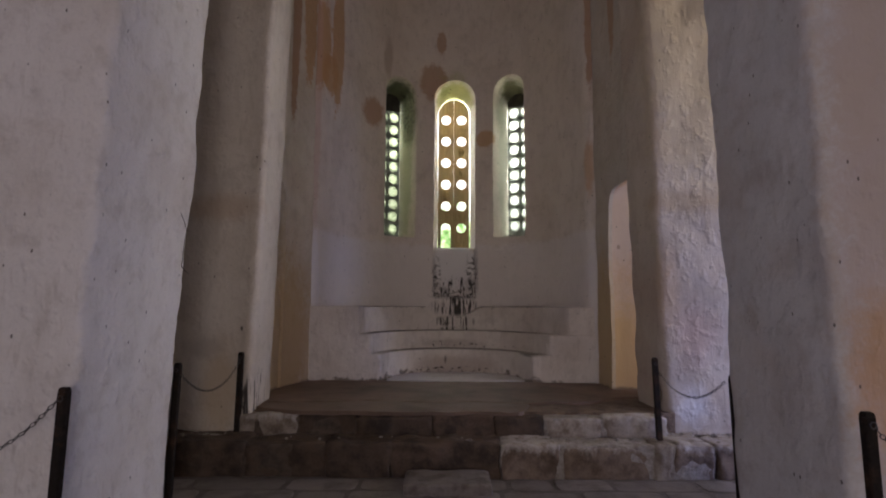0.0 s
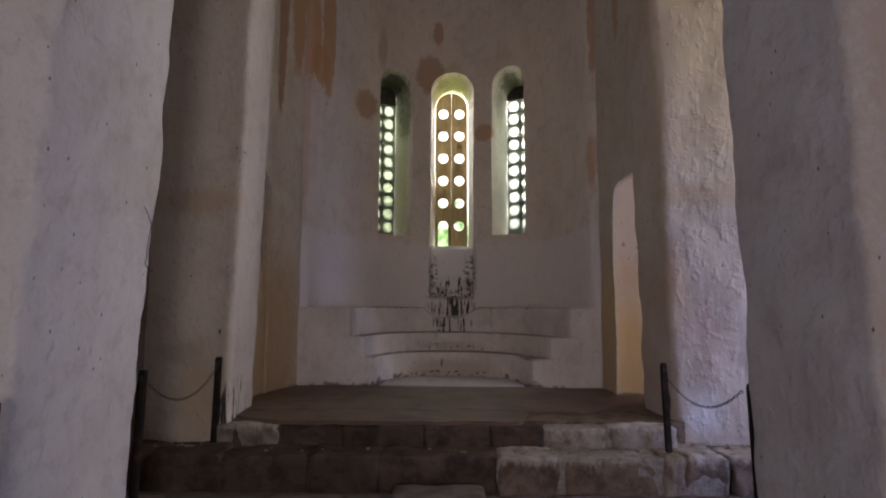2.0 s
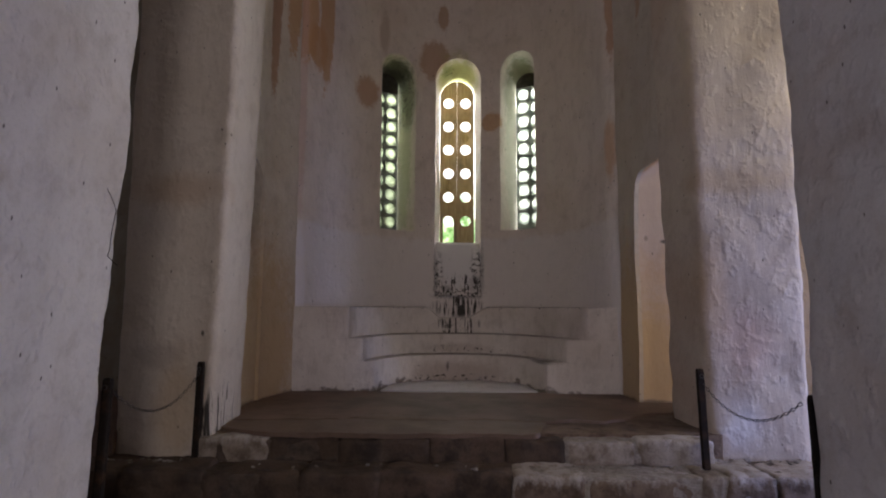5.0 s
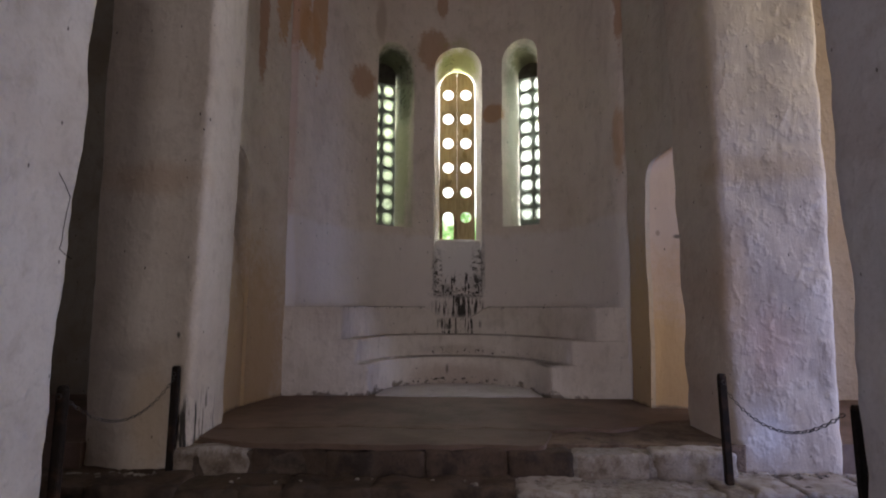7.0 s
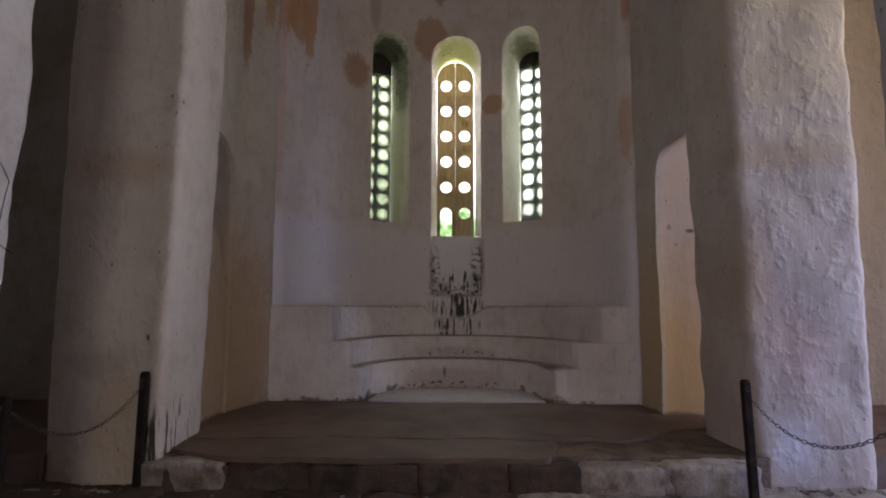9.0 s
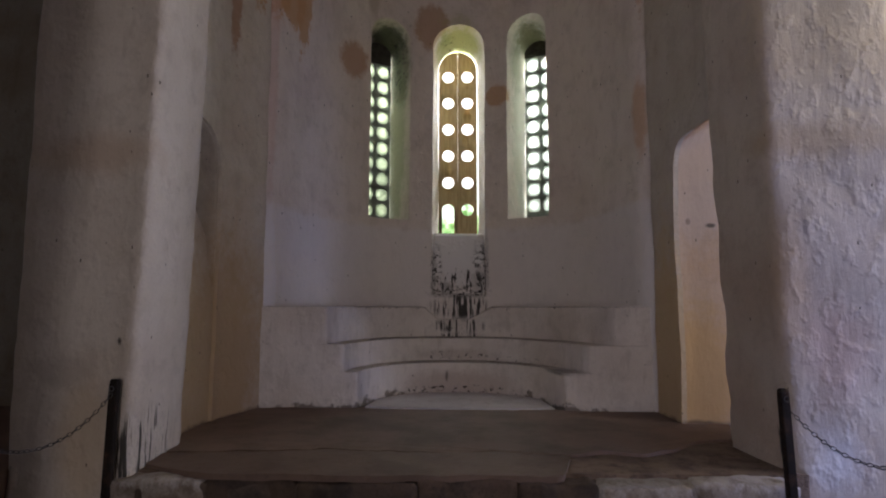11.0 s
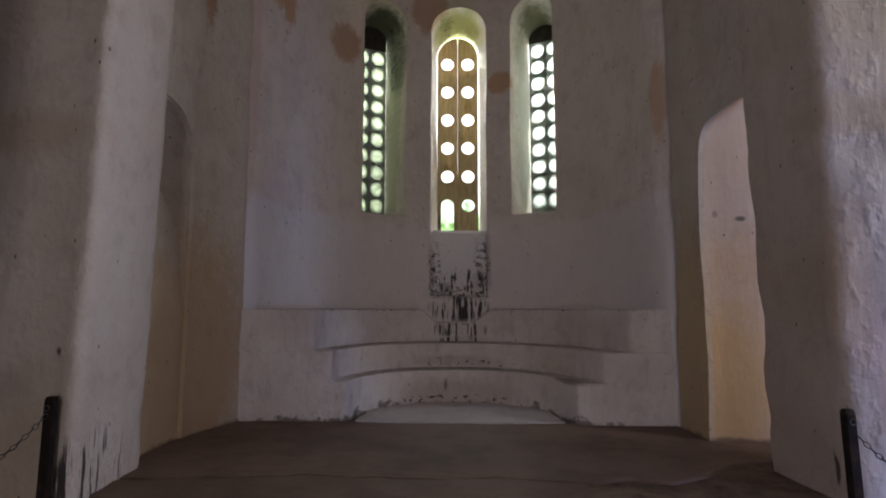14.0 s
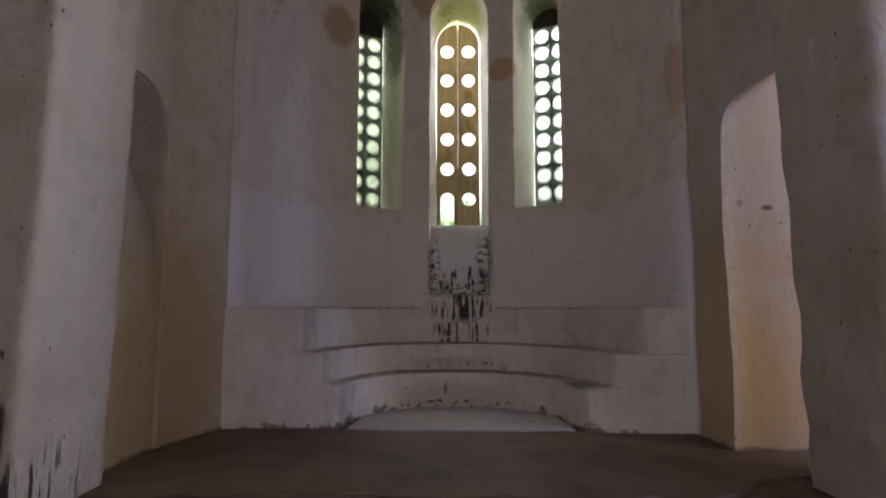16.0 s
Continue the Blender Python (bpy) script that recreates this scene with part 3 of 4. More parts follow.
def shaft(name, pts, z0, z1, lean, material, label, amp, size, seed, r=0.07):
    me = solid_mesh(upright(pts, z0, z1, 0.05, r, 0.045, lean))
    wobble(me, amp, size, seed)
    return built(name, me, material, label, "pier", 0.9)


shaft("pier_1", [(-3.6, 3.55), (-2.21, 3.55), (-2.19, 4.85), (-3.6, 4.85)], -0.05, 8.6, leaning(-2.2, 0.042), M_PIER_N, "thick white limewashed masonry pier with soft corners", 0.03, 0.45, 11.0)
shaft("pier_2", [(2.40, 3.53), (3.8, 3.53), (3.8, 4.67), (2.27, 4.67)], -0.05, 8.6, leaning(2.35, -0.030), M_PIER_S, "thick bluish white limewashed pier with a pinkish face", 0.026, 0.45, 17.0)
shaft("pier_3", [(-3.0, 6.33), (-2.25, 6.30), (-2.01, 6.22), (-2.045, 7.1), (-3.0, 7.1)], 0.25, 8.6, leaning(-2.06, 0.023), M_PIL_N, "limewashed pilaster at the sanctuary, stained at its foot", 0.018, 0.42, 23.0, 0.13)
shaft("pier_4", [(2.40, 6.33), (3.33, 6.33), (3.33, 7.15), (2.35, 7.15)], 0.25, 8.6, leaning(2.42, -0.025), M_PIL_S, "rough lumpy limewashed pilaster beside the sanctuary", 0.024, 0.38, 29.0, 0.08)


# outer shell: side chapels, aisles, nave and roof
def slab(name, x0, x1, y0, y1, z0, z1, material, label, category="wall"):
    return built(name, solid_mesh(box(x0, x1, y0, y1, z0, z1)), material, label, category, 0)


def holed(name, x0, x1, y0, y1, holes, material, label):
    """A straight outer wall with arched openings (centre, width, bottom, top) along its length."""
    along_y = (y1 - y0) > (x1 - x0)
    cuts = []
    for c, w, z0, top in holes:
        m = pose((x0 + x1) / 2, c, 0, 0, 0, 90) if along_y else pose(c, (y0 + y1) / 2, 0)
        cuts.append(arch_cutter(((-1.5, w, z0, top), (1.5, w, z0, top)), m))
    return built(name, carved(box(x0, x1, y0, y1, -0.3, 8.6), cuts), material, label, "wall", 0)


slab("wall_chapel_north", -6.6, -2.84, 8.9, 9.6, -0.05, 8.6, M_AISLE_N, "limewashed end wall of the north chapel, coloured dark for its dimness")
slab("wall_chapel_south", 2.99, 6.3, 8.75, 9.45, -0.05, 8.6, M_AISLE, "ochre limewashed end wall of the south chapel")
holed("wall_north", -7.0, -6.3, -8.0, 9.6, ((-2.4, 1.3, 2.0, 4.9),), M_NAVE, "limewashed north wall with one opening added for fill light")
holed("wall_south", 6.3, 7.0, -8.0, 9.45, ((5.45, 1.5, 0.0, 2.75), (5.45, 1.3, 3.9, 5.9), (2.9, 1.2, 0.0, 2.2)), M_NAVE, "limewashed south wall with two doorways and a window")
holed("wall_west", -6.3, 6.3, -8.0, -7.3, ((1.3, 2.6, 0.0, 3.3),), M_NAVE, "limewashed west wall with the church door")
slab("ceiling", -7.0, 7.0, -8.0, 13.3, 8.6, 9.0, M_NAVE, "plain limewashed vault over the church", "ceiling")

# raised floor of the sanctuary and the side chapels
_f = solid_mesh(upright([(-2.2, 6.34), (2.5, 6.30), (2.9, 7.4), (3.0, 8.5), (2.3, 10.2), (0.2, 11.5), (-2.0, 10.2), (-2.9, 8.7), (-2.9, 7.2), (-2.2, 7.0)], 0.0, 0.538, 0.2, 0.02, 0.10))
wobble(_f, 0.006, 0.5, 4.0)
built("floor_sanctuary", _f, M_SLOT, "rough bed of the raised sanctuary floor", "floor", 0.5)
# the screed is cracked across: a front strip with a broken edge, and the main sheet
for _name, _pts, _seed in (("floor_screed_front", [(-2.03, 6.40), (-1.55, 6.20), (-0.6, 6.15), (0.3, 6.18), (0.84, 6.16), (0.93, 6.45), (1.0, 6.70), (0.5, 6.78), (-0.2, 6.79), (-0.9, 6.84), (-1.5, 6.76), (-2.05, 6.73)], 9.0),
                           ("floor_screed", [(-2.07, 6.755), (-1.5, 6.785), (-0.9, 6.865), (-0.2, 6.815), (0.5, 6.805), (1.02, 6.725), (1.32, 6.86), (1.55, 6.74), (1.85, 6.92), (2.10, 7.18), (2.32, 7.25),
                                             (2.95, 7.3), (2.95, 7.8), (2.4, 7.95), (2.3, 8.55), (-2.0, 8.8), (-2.17, 8.1), (-2.4, 8.0), (-2.4, 7.1), (-2.1, 7.1)], 9.0)):
    _s = solid_mesh(upright(_pts, 0.52, 0.562, 0.03, 0.05, 0.05))
    wobble(_s, 0.010, 0.16, _seed)
    built(_name, _s, M_SCREED, "worn brown screed with a crack and a broken edge", "floor", 0.5)
slab("floor_chapel_north", -6.3, -2.96, 6.3, 8.95, -0.02, 0.53, M_SCREED, "worn screed floor of the north chapel", "floor")
slab("floor_chapel_south", 3.05, 6.3, 6.4, 8.8, -0.02, 0.53, M_SCREED, "worn screed floor of the south chapel", "floor")
slab("backdrop", -16, 16, 26.0, 26.1, -0.05, 17, M_OUT, "bright hazy trees and sky behind the church", "backdrop")


# ---- synthronon: three curved tiers of seats in the apse ----
def tier_outline(half_l, half_r, back, run_out, front_l=8.70, front_r=8.53):
    """Between the apse wall and a hollow of those half widths, reaching back to y = back; above 1, run_out flattens its south end."""
    cx = 0.18
    pts = [(-2.03, front_l), (cx - half_l, front_l - 0.04)]
    y0 = 8.62
    for k in range(1, 28):
        a = math.pi * k / 28
        half, bow = (half_l, 0.9) if k < 14 else (half_r, run_out)
        pts.append((cx - half * math.copysign(abs(math.cos(a)) ** 0.9, math.cos(a)), y0 + (back - y0) * math.sin(a) ** bow))
    pts += [(cx + half_r + 0.05, front_r + 0.05), (cx + half_r + 0.16, front_r + 0.015), (2.30, front_r)]
    pts += [(EX + 2.12 * math.cos(math.pi * k / 20), EY + 2.45 * math.sin(math.pi * k / 20)) for k in range(2, 19)]
    return pts


synthronon = base("synthronon", 0.2, 8.6, 0.545)
tagged(synthronon, "curved whitewashed stone clergy bench in three tiers", "bench")
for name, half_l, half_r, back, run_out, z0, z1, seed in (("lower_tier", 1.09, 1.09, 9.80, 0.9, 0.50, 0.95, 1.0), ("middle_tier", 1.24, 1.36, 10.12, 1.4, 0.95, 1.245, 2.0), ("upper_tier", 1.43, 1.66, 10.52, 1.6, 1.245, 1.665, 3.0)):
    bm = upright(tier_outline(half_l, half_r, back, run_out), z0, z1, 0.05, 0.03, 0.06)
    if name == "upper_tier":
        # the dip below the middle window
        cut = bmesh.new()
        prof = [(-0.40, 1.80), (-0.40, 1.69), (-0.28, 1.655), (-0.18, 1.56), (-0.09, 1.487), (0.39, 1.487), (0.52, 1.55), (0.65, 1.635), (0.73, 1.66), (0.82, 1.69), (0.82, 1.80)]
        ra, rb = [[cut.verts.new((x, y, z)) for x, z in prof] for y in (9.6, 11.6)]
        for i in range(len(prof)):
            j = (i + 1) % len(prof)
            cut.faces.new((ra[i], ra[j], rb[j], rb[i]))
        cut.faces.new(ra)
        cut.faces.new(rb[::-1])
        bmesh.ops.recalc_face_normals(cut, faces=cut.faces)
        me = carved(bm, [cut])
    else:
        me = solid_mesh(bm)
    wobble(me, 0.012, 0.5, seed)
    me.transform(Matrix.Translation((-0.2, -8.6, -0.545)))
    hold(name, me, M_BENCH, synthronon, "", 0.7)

_n = solid_mesh(upright([(-0.83, 8.66), (0.2, 8.60), (1.23, 8.62), (1.15, 9.3), (0.8, 9.75), (0.2, 9.95), (-0.4, 9.75), (-0.75, 9.3)], 0.54, 0.578, 0.02, 0.03, 0.07))
wobble(_n, 0.008, 0.3, 6.0)
_n.transform(Matrix.Translation((-0.2, -8.6, -0.545)))
# the bluish light on the niche floor is put into this lilac white
hold("foot_slab", _n, plaster("blue_lit_limewash_slab", (0.58, 0.54, 0.56), (0.42, 0.36, 0.36), 0.5, specks=False), synthronon, "low whitewashed slab at the foot, tinted lilac for bluish light", 0.7)


# ---- windows ----
def cell(bm, cx, cz, w, h, r, y0, y1, open_below=False, seg=24, head=None, floor_z=None):
    """A rectangular piece of plate with a round hole; open_below lets the hole run out of its lower edge."""
    if open_below:
        corner = math.atan2(h, w)
        ang = sorted([math.pi * k / 12 for k in range(13)] + [corner, math.pi - corner])
        hole = [(r * math.cos(a), r * math.sin(a)) for a in ang] + [(-r, -h / 2), (r, -h / 2)]
    else:
        corner = math.atan2(h, w)
        low_corner = math.atan2(2 * (cz - floor_z), w) if floor_z is not None else corner
        ang = sorted([2 * math.pi * (k + 0.5) / seg for k in range(seg)] + [corner, math.pi - corner, math.pi + low_corner, 2 * math.pi - low_corner])
        hole = [(r * math.cos(a), r * math.sin(a)) for a in ang]
    rim = []
    for a in ang:
        c, s = math.cos(a), math.sin(a)
        k = min(w / 2 / max(1e-6, abs(c)), h / 2 / max(1e-6, abs(s)))
        if floor_z is not None and s < 0:
            k = min(k, (cz - floor_z) / max(1e-6, abs(s)))
        if head:
            # a round head: (springing height, radius) about the window's axis
            while k > r * 1.02 and cz + k * s > head[0] and (cx + k * c) ** 2 + (cz + k * s - head[0]) ** 2 > head[1] ** 2:
                k -= 0.002
        rim.append((k * c, k * s))
    if open_below:
        rim += [(-w / 2, -h / 2), (w / 2, -h / 2)]
    sheets = []
    for y in (y0, y1):
        sheets.append(([bm.verts.new((cx + x, y, cz + z)) for x, z in hole], [bm.verts.new((cx + x, y, cz + z)) for x, z in rim]))
    count = len(hole)
    (ha, ra), (hb, rb) = sheets
    for i in range(count):
        j = (i + 1) % count
        if open_below and i == count - 2:
            continue
        bm.faces.new((ha[i], ra[i], ra[j], ha[j]))
        bm.faces.new((hb[i], hb[j], rb[j], rb[i]))
        bm.faces.new((ha[i], ha[j], hb[j], hb[i]))
        bm.faces.new((ra[i], rb[i], rb[j], ra[j]))


def plate_piece(bm, pts, y0, y1):
    """A flat piece with the outline pts (across, z)."""
    a, b = [[bm.verts.new((x, y, z)) for x, z in pts] for y in (y0, y1)]
    bm.faces.new(a)
    bm.faces.new(b[::-1])
    for i in range(len(pts)):
        j = (i + 1) % len(pts)
        bm.faces.new((a[i], b[i], b[j], a[j]))


def disc(r, thick, seg=20):
    bm = bmesh.new()
    bmesh.ops.create_cone(bm, cap_ends=True, segments=seg, radius1=r, radius2=r, depth=thick, matrix=pose(0, 0, 0, 90))
    bmesh.ops.bevel(bm, geom=[e for e in bm.edges if len(e.link_faces) == 2 and e.calc_face_angle(0) > 1], offset=thick * 0.3, segments=1, affect="EDGES")
    return bm


def shutter_window():
    win = new("window_1")
    win.matrix_world = pose(0.215, 11.76, 0)
    tagged(win, "round-headed window closed by two weathered boards with round holes", "window", kind="structure")
    z0, pitch, half, r = 2.872, 0.459, 0.322, 0.100
    for side, name in ((-1, "board"), (1, "board")):
        bm = bmesh.new()
        x0, x1 = (0.0017, half) if side > 0 else (-half, -0.0017)
        cx, w = (x0 + x1) / 2, x1 - x0
        z = z0
        for k in range(6):
            h = pitch
            if k == 0:
                # bottom hole: worn through to the lower edge on one board
                cell(bm, cx, z + h / 2 + 0.179, w, h, r, 0, 0.03, side < 0)
                for xa, xb in ((x0, cx - r), (cx + r, x1)) if side < 0 else ((x0, x1),):
                    plate_piece(bm, [(xa, z - 0.05), (xb, z - 0.05), (xb, z + 0.179), (xa, z + 0.179)], 0, 0.03)
                z += h + 0.179
            else:
                if k < 5:
                    cell(bm, cx, z + h / 2, w, h, r, 0, 0.03)
                else:
                    cell(bm, cx, z + h / 2, w, 0.93, r, 0, 0.03, seg=48, head=(5.69, half), floor_z=z)
                z += h
        bmesh.ops.remove_doubles(bm, verts=bm.verts, dist=0.0005)
        bmesh.ops.recalc_face_normals(bm, faces=bm.faces)
        ob = part(name, bm, M_BOARD, win, "", 0.5)
        ob.location = (0.0, 0.0, 0.0)
    bm = box(-0.03, 0.03, 0.034, 0.06, 2.84, 3.75, 0.004)
    part("cover_strip", bm, M_BOARD, win, "narrow batten behind the joint of the boards", 0.4)


def roundel_window(name, m, z0, pitch, shift, glass, label):
    win = new(name)
    win.matrix_world = m @ pose(shift, DEEP, 0)
    tagged(win, label, "window", kind="structure")
    bm = bmesh.new()
    cw, r, rows = 0.252, 0.113, 10
    for k in range(rows):
        for sx in (-1, 1):
            cell(bm, sx * cw / 2, z0 + pitch * (k + 0.5), cw, pitch, r, 0, 0.05)
    zt = z0 + rows * pitch
    bmesh.ops.remove_doubles(bm, verts=bm.verts, dist=0.0005)
    plate_piece(bm, [(-cw, 2.95), (cw, 2.95), (cw, z0 - 0.001), (-cw, z0 - 0.001)], 0, 0.05)
    bmesh.ops.recalc_face_normals(bm, faces=bm.faces)
    part("lattice", bm, M_LATTICE, win, "grey stone lattice with round lights", 0.5)
    bm = bmesh.new()
    plate_piece(bm, [(-cw, zt + 0.001), (cw, zt + 0.001), (cw, zt + 0.42), (-cw, zt + 0.42)], 0, 0.05)
    bmesh.ops.recalc_face_normals(bm, faces=bm.faces)
    part("head_panel", bm, M_HEAD, win, "panel in the window head, coloured dark for its shade", 0.5)
    first = None
    for k in range(rows):
        for sx in (-1, 1):
            if first is None:
                first = part("pane", disc(r + 0.004, 0.014), glass, win, "", 0.5)
                ob = first
            else:
                ob = new("pane", first.data)
                ob.parent = win
            ob.location = (sx * cw / 2, 0.028, z0 + pitch * (k + 0.5))


shutter_window()
roundel_window("window_2", SIDE[0], 3.068, 0.2535, -0.02, M_GLASS_N, "narrow round-headed window with greenish clouded glass roundels")
roundel_window("window_3", SIDE[1], 3.143, 0.257, 0.02, M_GLASS_S, "narrow round-headed window with pale clouded glass roundels")


# ---- chain barrier ----
def barrier_post(x, y, z, h, lean_x, lean_y, label):
    """Square black post with a chamfered head, a foot plate and a ring for the chain."""
    post = base("barrier_post", x, y, z)
    post.matrix_world = pose(x, y, z, -lean_y, lean_x, 0)
    tagged(post, label, "post", "chain barrier posts")
    w = 0.027
    bm = box(-w, w, -w, w, -0.01, h - 0.02, 0.005)
    part("shaft", bm, M_POST, post)
    bm = bmesh.new()
    bmesh.ops.create_cone(bm, cap_ends=True, segments=4, radius1=w * 1.36, radius2=w * 0.95, depth=0.02, matrix=pose(0, 0, h - 0.01, 0, 0, 45))
    part("cap", bm, M_POST, post, "", 0)
    bm = ring_link(0.016, 0.016, 0.004)
    ob = part("ring", bm, M_CHAIN, post, "small steel ring")
    ob.location = (0, -w - 0.010, h - 0.06)
    return post


def ring_link(a, b, r, seg=12, tube=5):
    """An oval ring, long half size a along x, short half size b along z."""
    bm = bmesh.new()
    rows = []
    for i in range(seg):
        t = 2 * math.pi * i / seg
        c, n = Vector((a * math.cos(t), 0, b * math.sin(t))), Vector((math.cos(t) / a, 0, math.sin(t) / b)).normalized()
        rows.append([bm.verts.new(c + n * r * math.cos(2 * math.pi * k / tube) + Vector((0, r * math.sin(2 * math.pi * k / tube), 0))) for k in range(tube)])
    for i in range(seg):
        for k in range(tube):
            p, q = rows[i], rows[(i + 1) % seg]
            bm.faces.new((p[k], q[k], q[(k + 1) % tube], p[(k + 1) % tube]))
    bmesh.ops.recalc_face_normals(bm, faces=bm.faces)
    return bm


LINK = solid_mesh(ring_link(0.021, 0.0105, 0.0030))


def chain(a, b, sag, label):
    a, b = Vector(a), Vector(b)
    top = base("chain", *a)
    tagged(top, label, "chain", "barrier chains")
    fine = [a.lerp(b, k / 200) - Vector((0, 0, sag * (1 - (2 * k / 200 - 1) ** 2))) for k in range(201)]
    run, last, k = 0.0, fine[0], 0
    made = 0
    for p, q in zip(fine, fine[1:]):
        run += (q - p).length
        if run >= 0.035:
            run = 0.0
            ob = hold("link", LINK, M_CHAIN, top) if made == 0 else new("link", LINK)
            ob.parent = top
            turn = (q - p).to_track_quat("X", "Z").to_matrix().to_4x4()
            ob.matrix_basis = Matrix.Translation(p - a) @ turn @ pose(0, 0, 0, 45 + 90 * (made % 2))
            made += 1


DARK_POST = "black square steel barrier post standing on the step ledge"
NAVE_POST = "black square steel barrier post beside the whitewashed pier"
barrier_post(-2.16, 6.19, 0.32, 0.85, 1.1, 0, DARK_POST)
barrier_post(2.215, 6.0, 0.33, 0.82, -1.8, 0, DARK_POST)
barrier_post(-2.30, 5.0, -0.01, 1.18, 1.5, 0, NAVE_POST)
barrier_post(2.42, 4.80, -0.01, 1.12, -1.6, 0, NAVE_POST)
barrier_post(-2.20, 3.36, -0.01, 1.2, 1.5, 0, NAVE_POST)
barrier_post(2.13, 2.9, -0.01, 1.165, -1.5, 0, NAVE_POST)
chain((-2.28, 5.0, 1.12), (-2.145, 6.15, 1.07), 0.24, "thin steel chain hung between two barrier posts")
chain((2.20, 5.96, 1.03), (2.35, 4.84, 1.06), 0.20, "thin steel chain hung between two barrier posts")
chain((-2.18, 3.33, 1.13), (-3.5, 3.50, 1.1), 0.36, "thin steel chain from a barrier post to the pier")
chain((2.12, 2.9, 1.1), (3.5, 3.50, 1.1), 0.36, "thin steel chain from a barrier post to the pier")

# bent wire left in the pier's plaster
_c = bpy.data.curves.new("wire", "CURVE")
_c.dimensions, _c.bevel_depth, _c.bevel_resolution = "3D", 0.0024, 2
_s = _c.splines.new("POLY")
_w = ((-0.01, -0.06, 0.44), (0.004, -0.02, 0.38), (0.008, 0.03, 0.31), (0.005, 0.01, 0.20), (0, 0, 0.10), (0.006, -0.01, 0.05), (0.0, -0.02, 0.0), (0.025, 0.0, -0.035), (0.04, 0.03, -0.055))
_s.points.add(len(_w) - 1)
for _p, _q in zip(_s.points, _w):
    _p.co = (*_q, 1)
_tmp = new("temp", _c)
_wm = bpy.data.meshes.new_from_object(_tmp.evaluated_get(bpy.context.evaluated_depsgraph_get()))
bpy.data.objects.remove(_tmp)
_wire = hold("wire", _wm, M_POST)
_wire.matrix_world = pose(-2.15, 4.72, 1.98)
tagged(_wire, "short bent dark wire sticking out of the pier", "wire")


# ---- steps and paving ----
M_LIMED = stone("limewashed_mortar", (0.40, 0.37, 0.34), (0.24, 0.20, 0.17), 0.5, 14.0)
M_BED = stone("step_mortar", (0.11, 0.08, 0.06), (0.05, 0.037, 0.03), 0.5, 9.0)

def piece(name, bm, material, parent):
    ob = part(name, bm, material, parent, "", 0.8)
    return ob


def step(name, breaks, y0, y1, z0, z1, mats, label, seed, slope=0.0, rough=0.034):
    """A step of worn blocks, each its own piece."""
    top = base(name, 0, 0, 0)
    tagged(top, label, "step", kind="structure")
    rng = random.Random(seed)
    if len(breaks) > 2:
        bm = rock(breaks[0] + 0.18, breaks[-1] - 0.02, y0 + 0.035, y1 - 0.02, z0 + 0.01, z1 - 0.025, 0.02, 0.02, seed + 50, 24)
        part("mortar", bm, M_BED, top, "dark lime mortar between the blocks", 0.8)
        limed = [c for c in breaks if 0.57 < c < 3.0]
        bm = rock(limed[0], limed[-1], y0 + 0.012 - 0.02, y1 - 0.03, z0 + 0.01, z1 - 0.012, 0.02, 0.02, seed + 60, 24)
        part("mortar", bm, M_LIMED, top, "crumbling whitewashed mortar between the blocks", 0.8)
    for i, (a, b) in enumerate(zip(breaks, breaks[1:])):
        d = rng.uniform(-0.02, 0.02)
        t = z1 + rng.uniform(-0.018, 0.008)
        sh = slope * (a + b) / 2
        gap = 0.010 if a > 0.57 else -0.004
        bm = rock(a + gap, b - gap, y0 + d + sh, y1 + sh, z0, t, rng.uniform(0.025, 0.045), rough, seed + i, 14)
        piece("stone", bm, mats[i % len(mats)], top)
    return top


step("step_lower", (-5.2, -4.3, -3.5, -2.62, -1.95, -1.15, -0.5, 0.58, 1.17, 2.06, 2.27, 2.68, 3.25, 4.1, 5.0), 5.80, 6.36, -0.05, 0.325,
     (M_DARK, M_DARK, M_DARK, M_DARK, M_DARK, M_DARK, M_DARK, M_GREY, M_GREY, M_PALE, M_GREY, M_GREY, M_GREY, M_GREY), "low ledge of worn masonry blocks before the sanctuary", 3, slope=-0.012)
step("step_upper", (-2.16, -1.52, -0.9, -0.1, 0.55, 1.07, 1.67, 2.36), 6.15, 6.5, 0.29, 0.525,
     (M_PALE, M_DARK, M_DARK, M_DARK, M_DARK, M_PALE, M_PALE), "upper step of dark and whitewashed blocks edging the sanctuary", 5, slope=-0.012, rough=0.024)
step("step_stone", (-0.34, 0.44), 5.24, 5.74, -0.04, 0.105, (M_WORN,), "single worn stone block before the sanctuary steps", 9, rough=0.012)



def flag(rng, x, y, w, d):
    """Corner points and top of one uneven flagstone."""
    def j():
        return 0.004 + rng.uniform(0, 0.03)
    ring = rounded([(x + j(), y + j()), (x + w - j(), y + j()), (x + w - j(), y + d - j()), (x + j(), y + d - j())], 0.08, 1.0)[::2]
    return ring, rng.uniform(-0.006, 0.006)


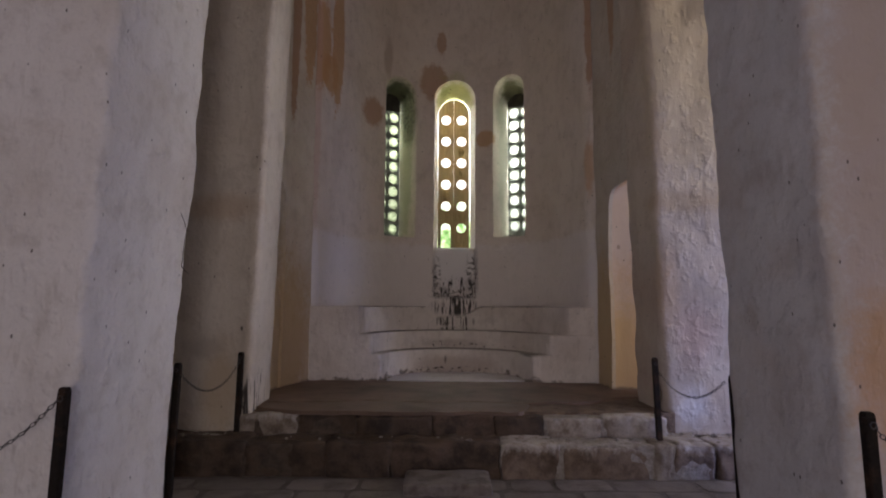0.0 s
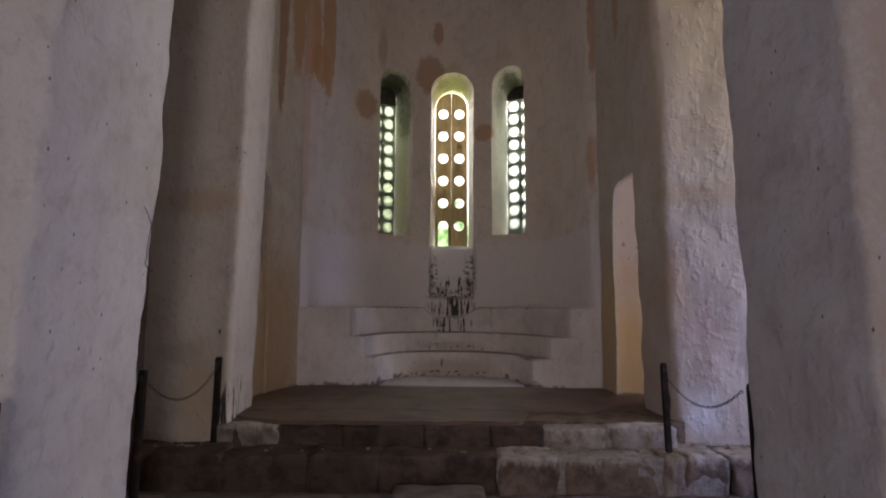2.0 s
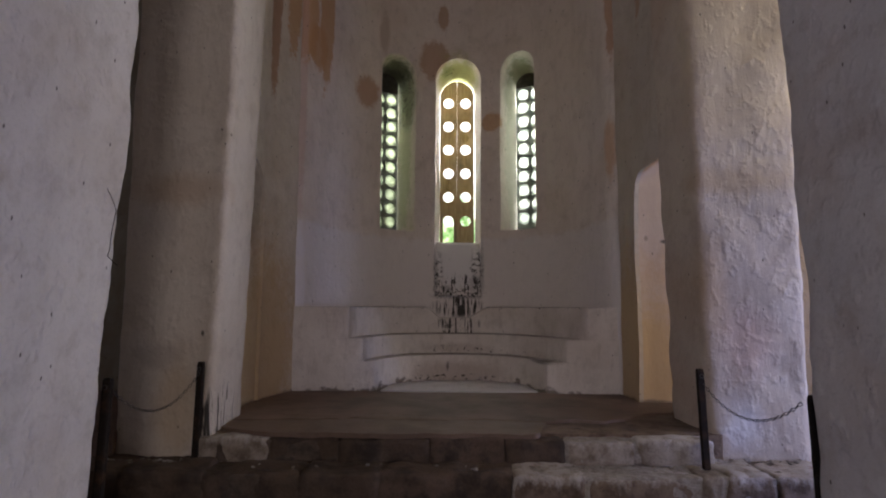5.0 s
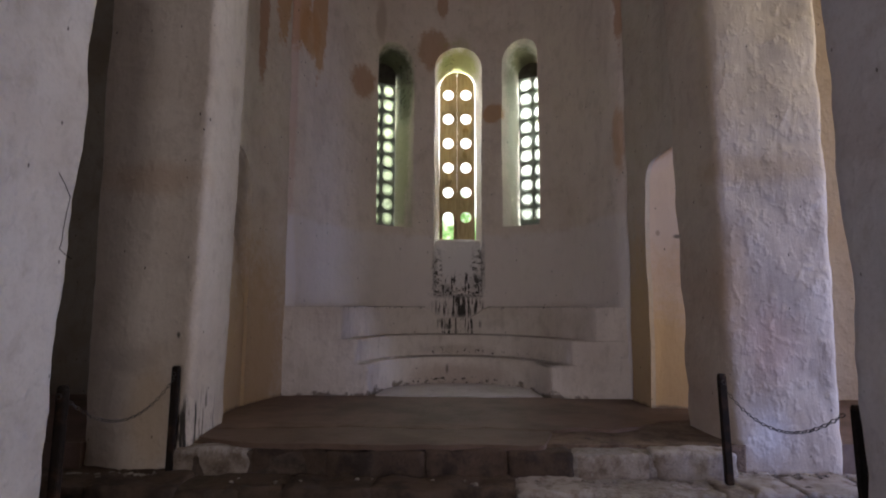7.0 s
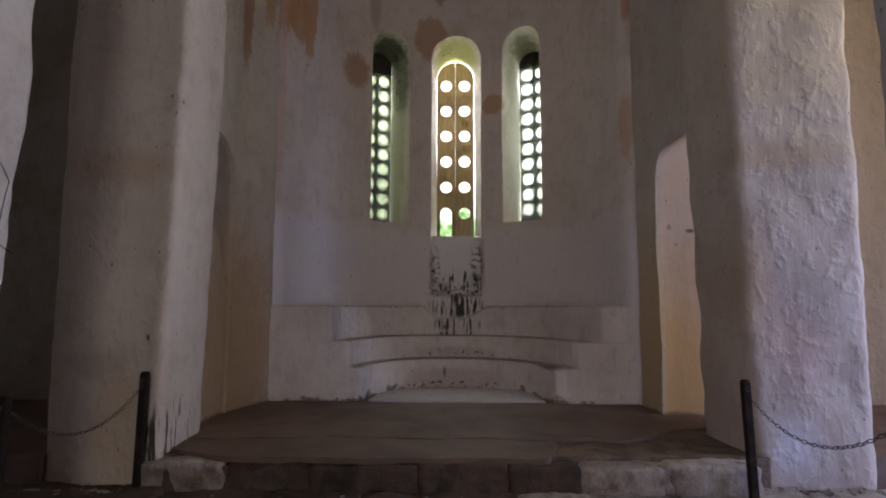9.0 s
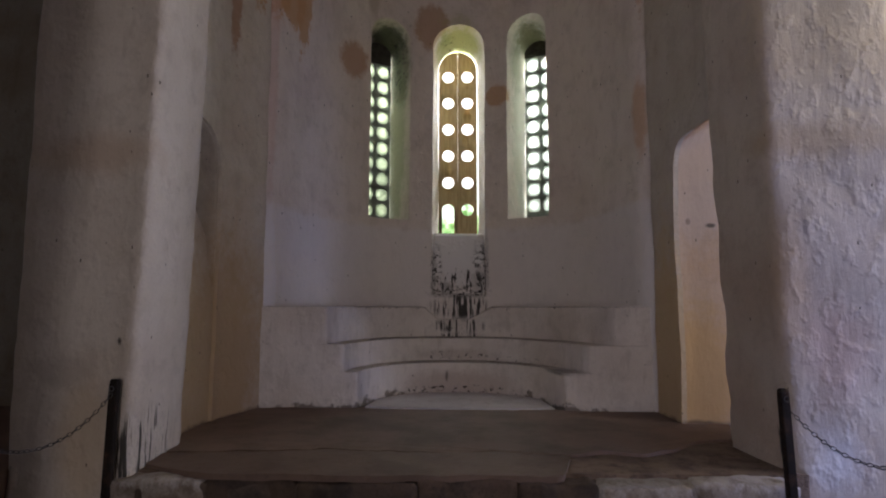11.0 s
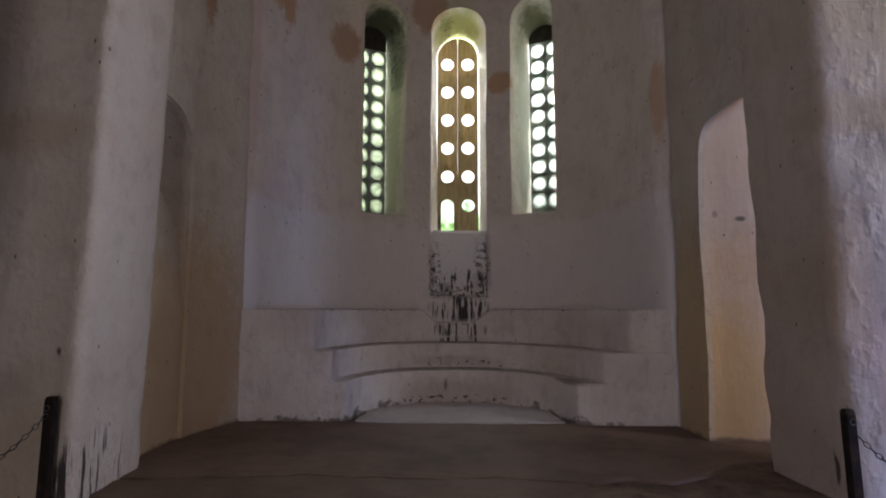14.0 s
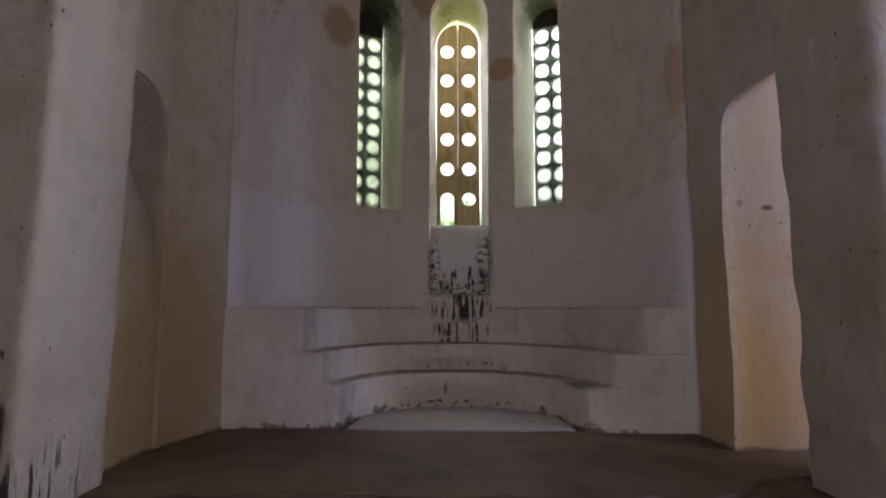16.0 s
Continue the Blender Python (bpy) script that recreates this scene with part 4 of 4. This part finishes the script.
def add_flag(bm, ring, top):
    mid = sum(ring, Vector((0, 0))) / len(ring)
    lo = [bm.verts.new((p.x, p.y, -0.03)) for p in ring]
    hi = [bm.verts.new((mid.x + (p.x - mid.x) * 0.975, mid.y + (p.y - mid.y) * 0.975, top)) for p in ring]
    for i in range(len(ring)):
        k = (i + 1) % len(ring)
        bm.faces.new((lo[i], lo[k], hi[k], hi[i]))
    bm.faces.new(hi)


# pale crumbs of fallen plaster along the foot of the pilasters and on the ledge
_rng = random.Random(21)
_bm = bmesh.new()
for _k in range(110):
    _side = _rng.random()
    if _side < 0.4:
        _c = Vector((_rng.uniform(-2.95, -2.1), 6.17 - abs(_rng.gauss(0, 0.05)), 0.325))
    elif _side < 0.75:
        _c = Vector((_rng.uniform(2.42, 3.3), 6.30 - abs(_rng.gauss(0, 0.06)), 0.325))
    else:
        _c = Vector((_rng.uniform(-1.9, 2.2), 6.06 - abs(_rng.gauss(0, 0.06)), 0.325))
    _r = _rng.uniform(0.005, 0.02)
    _made = bmesh.ops.create_icosphere(_bm, subdivisions=1, radius=_r, matrix=Matrix.Translation(_c) @ pose(0, 0, 0, _rng.uniform(0, 90), 0, _rng.uniform(0, 360)) @ Matrix.Diagonal((1.5, 1.0, 0.6, 1)))
    for _v in _made["verts"]:
        _v.co += noise.noise_vector(_v.co * 40) * _r * 0.5
tagged(part("plaster_crumbs", _bm, M_LIMED, None, "", 0), "dusty pale crumbs of fallen plaster on the ledge", "rubble", kind="stuff")

# paving: uneven flagstones, those before the steps each a piece of its own
_rng = random.Random(7)
_rest = bmesh.new()
_y = -7.2
while _y < 5.70:
    _d = min(_rng.uniform(0.34, 0.55), 5.77 - _y)
    _x = -6.3 + _rng.uniform(0, 0.3)
    while _x < 6.2:
        _wd = min(_rng.uniform(0.4, 0.95), 6.28 - _x)
        _r = flag(_rng, _x, _y, _wd, _d)
        if _y > 2.6 and abs(_x) < 4.2:
            bm = bmesh.new()
            add_flag(bm, *_r)
            piece("flagstone", bm, M_FLAG, floor)
        elif _wd > 0.15:
            add_flag(_rest, *_r)
        _x += _wd
    _y += _d
tagged(part("far_flagstones", _rest, M_FLAG, floor), kind="stuff")
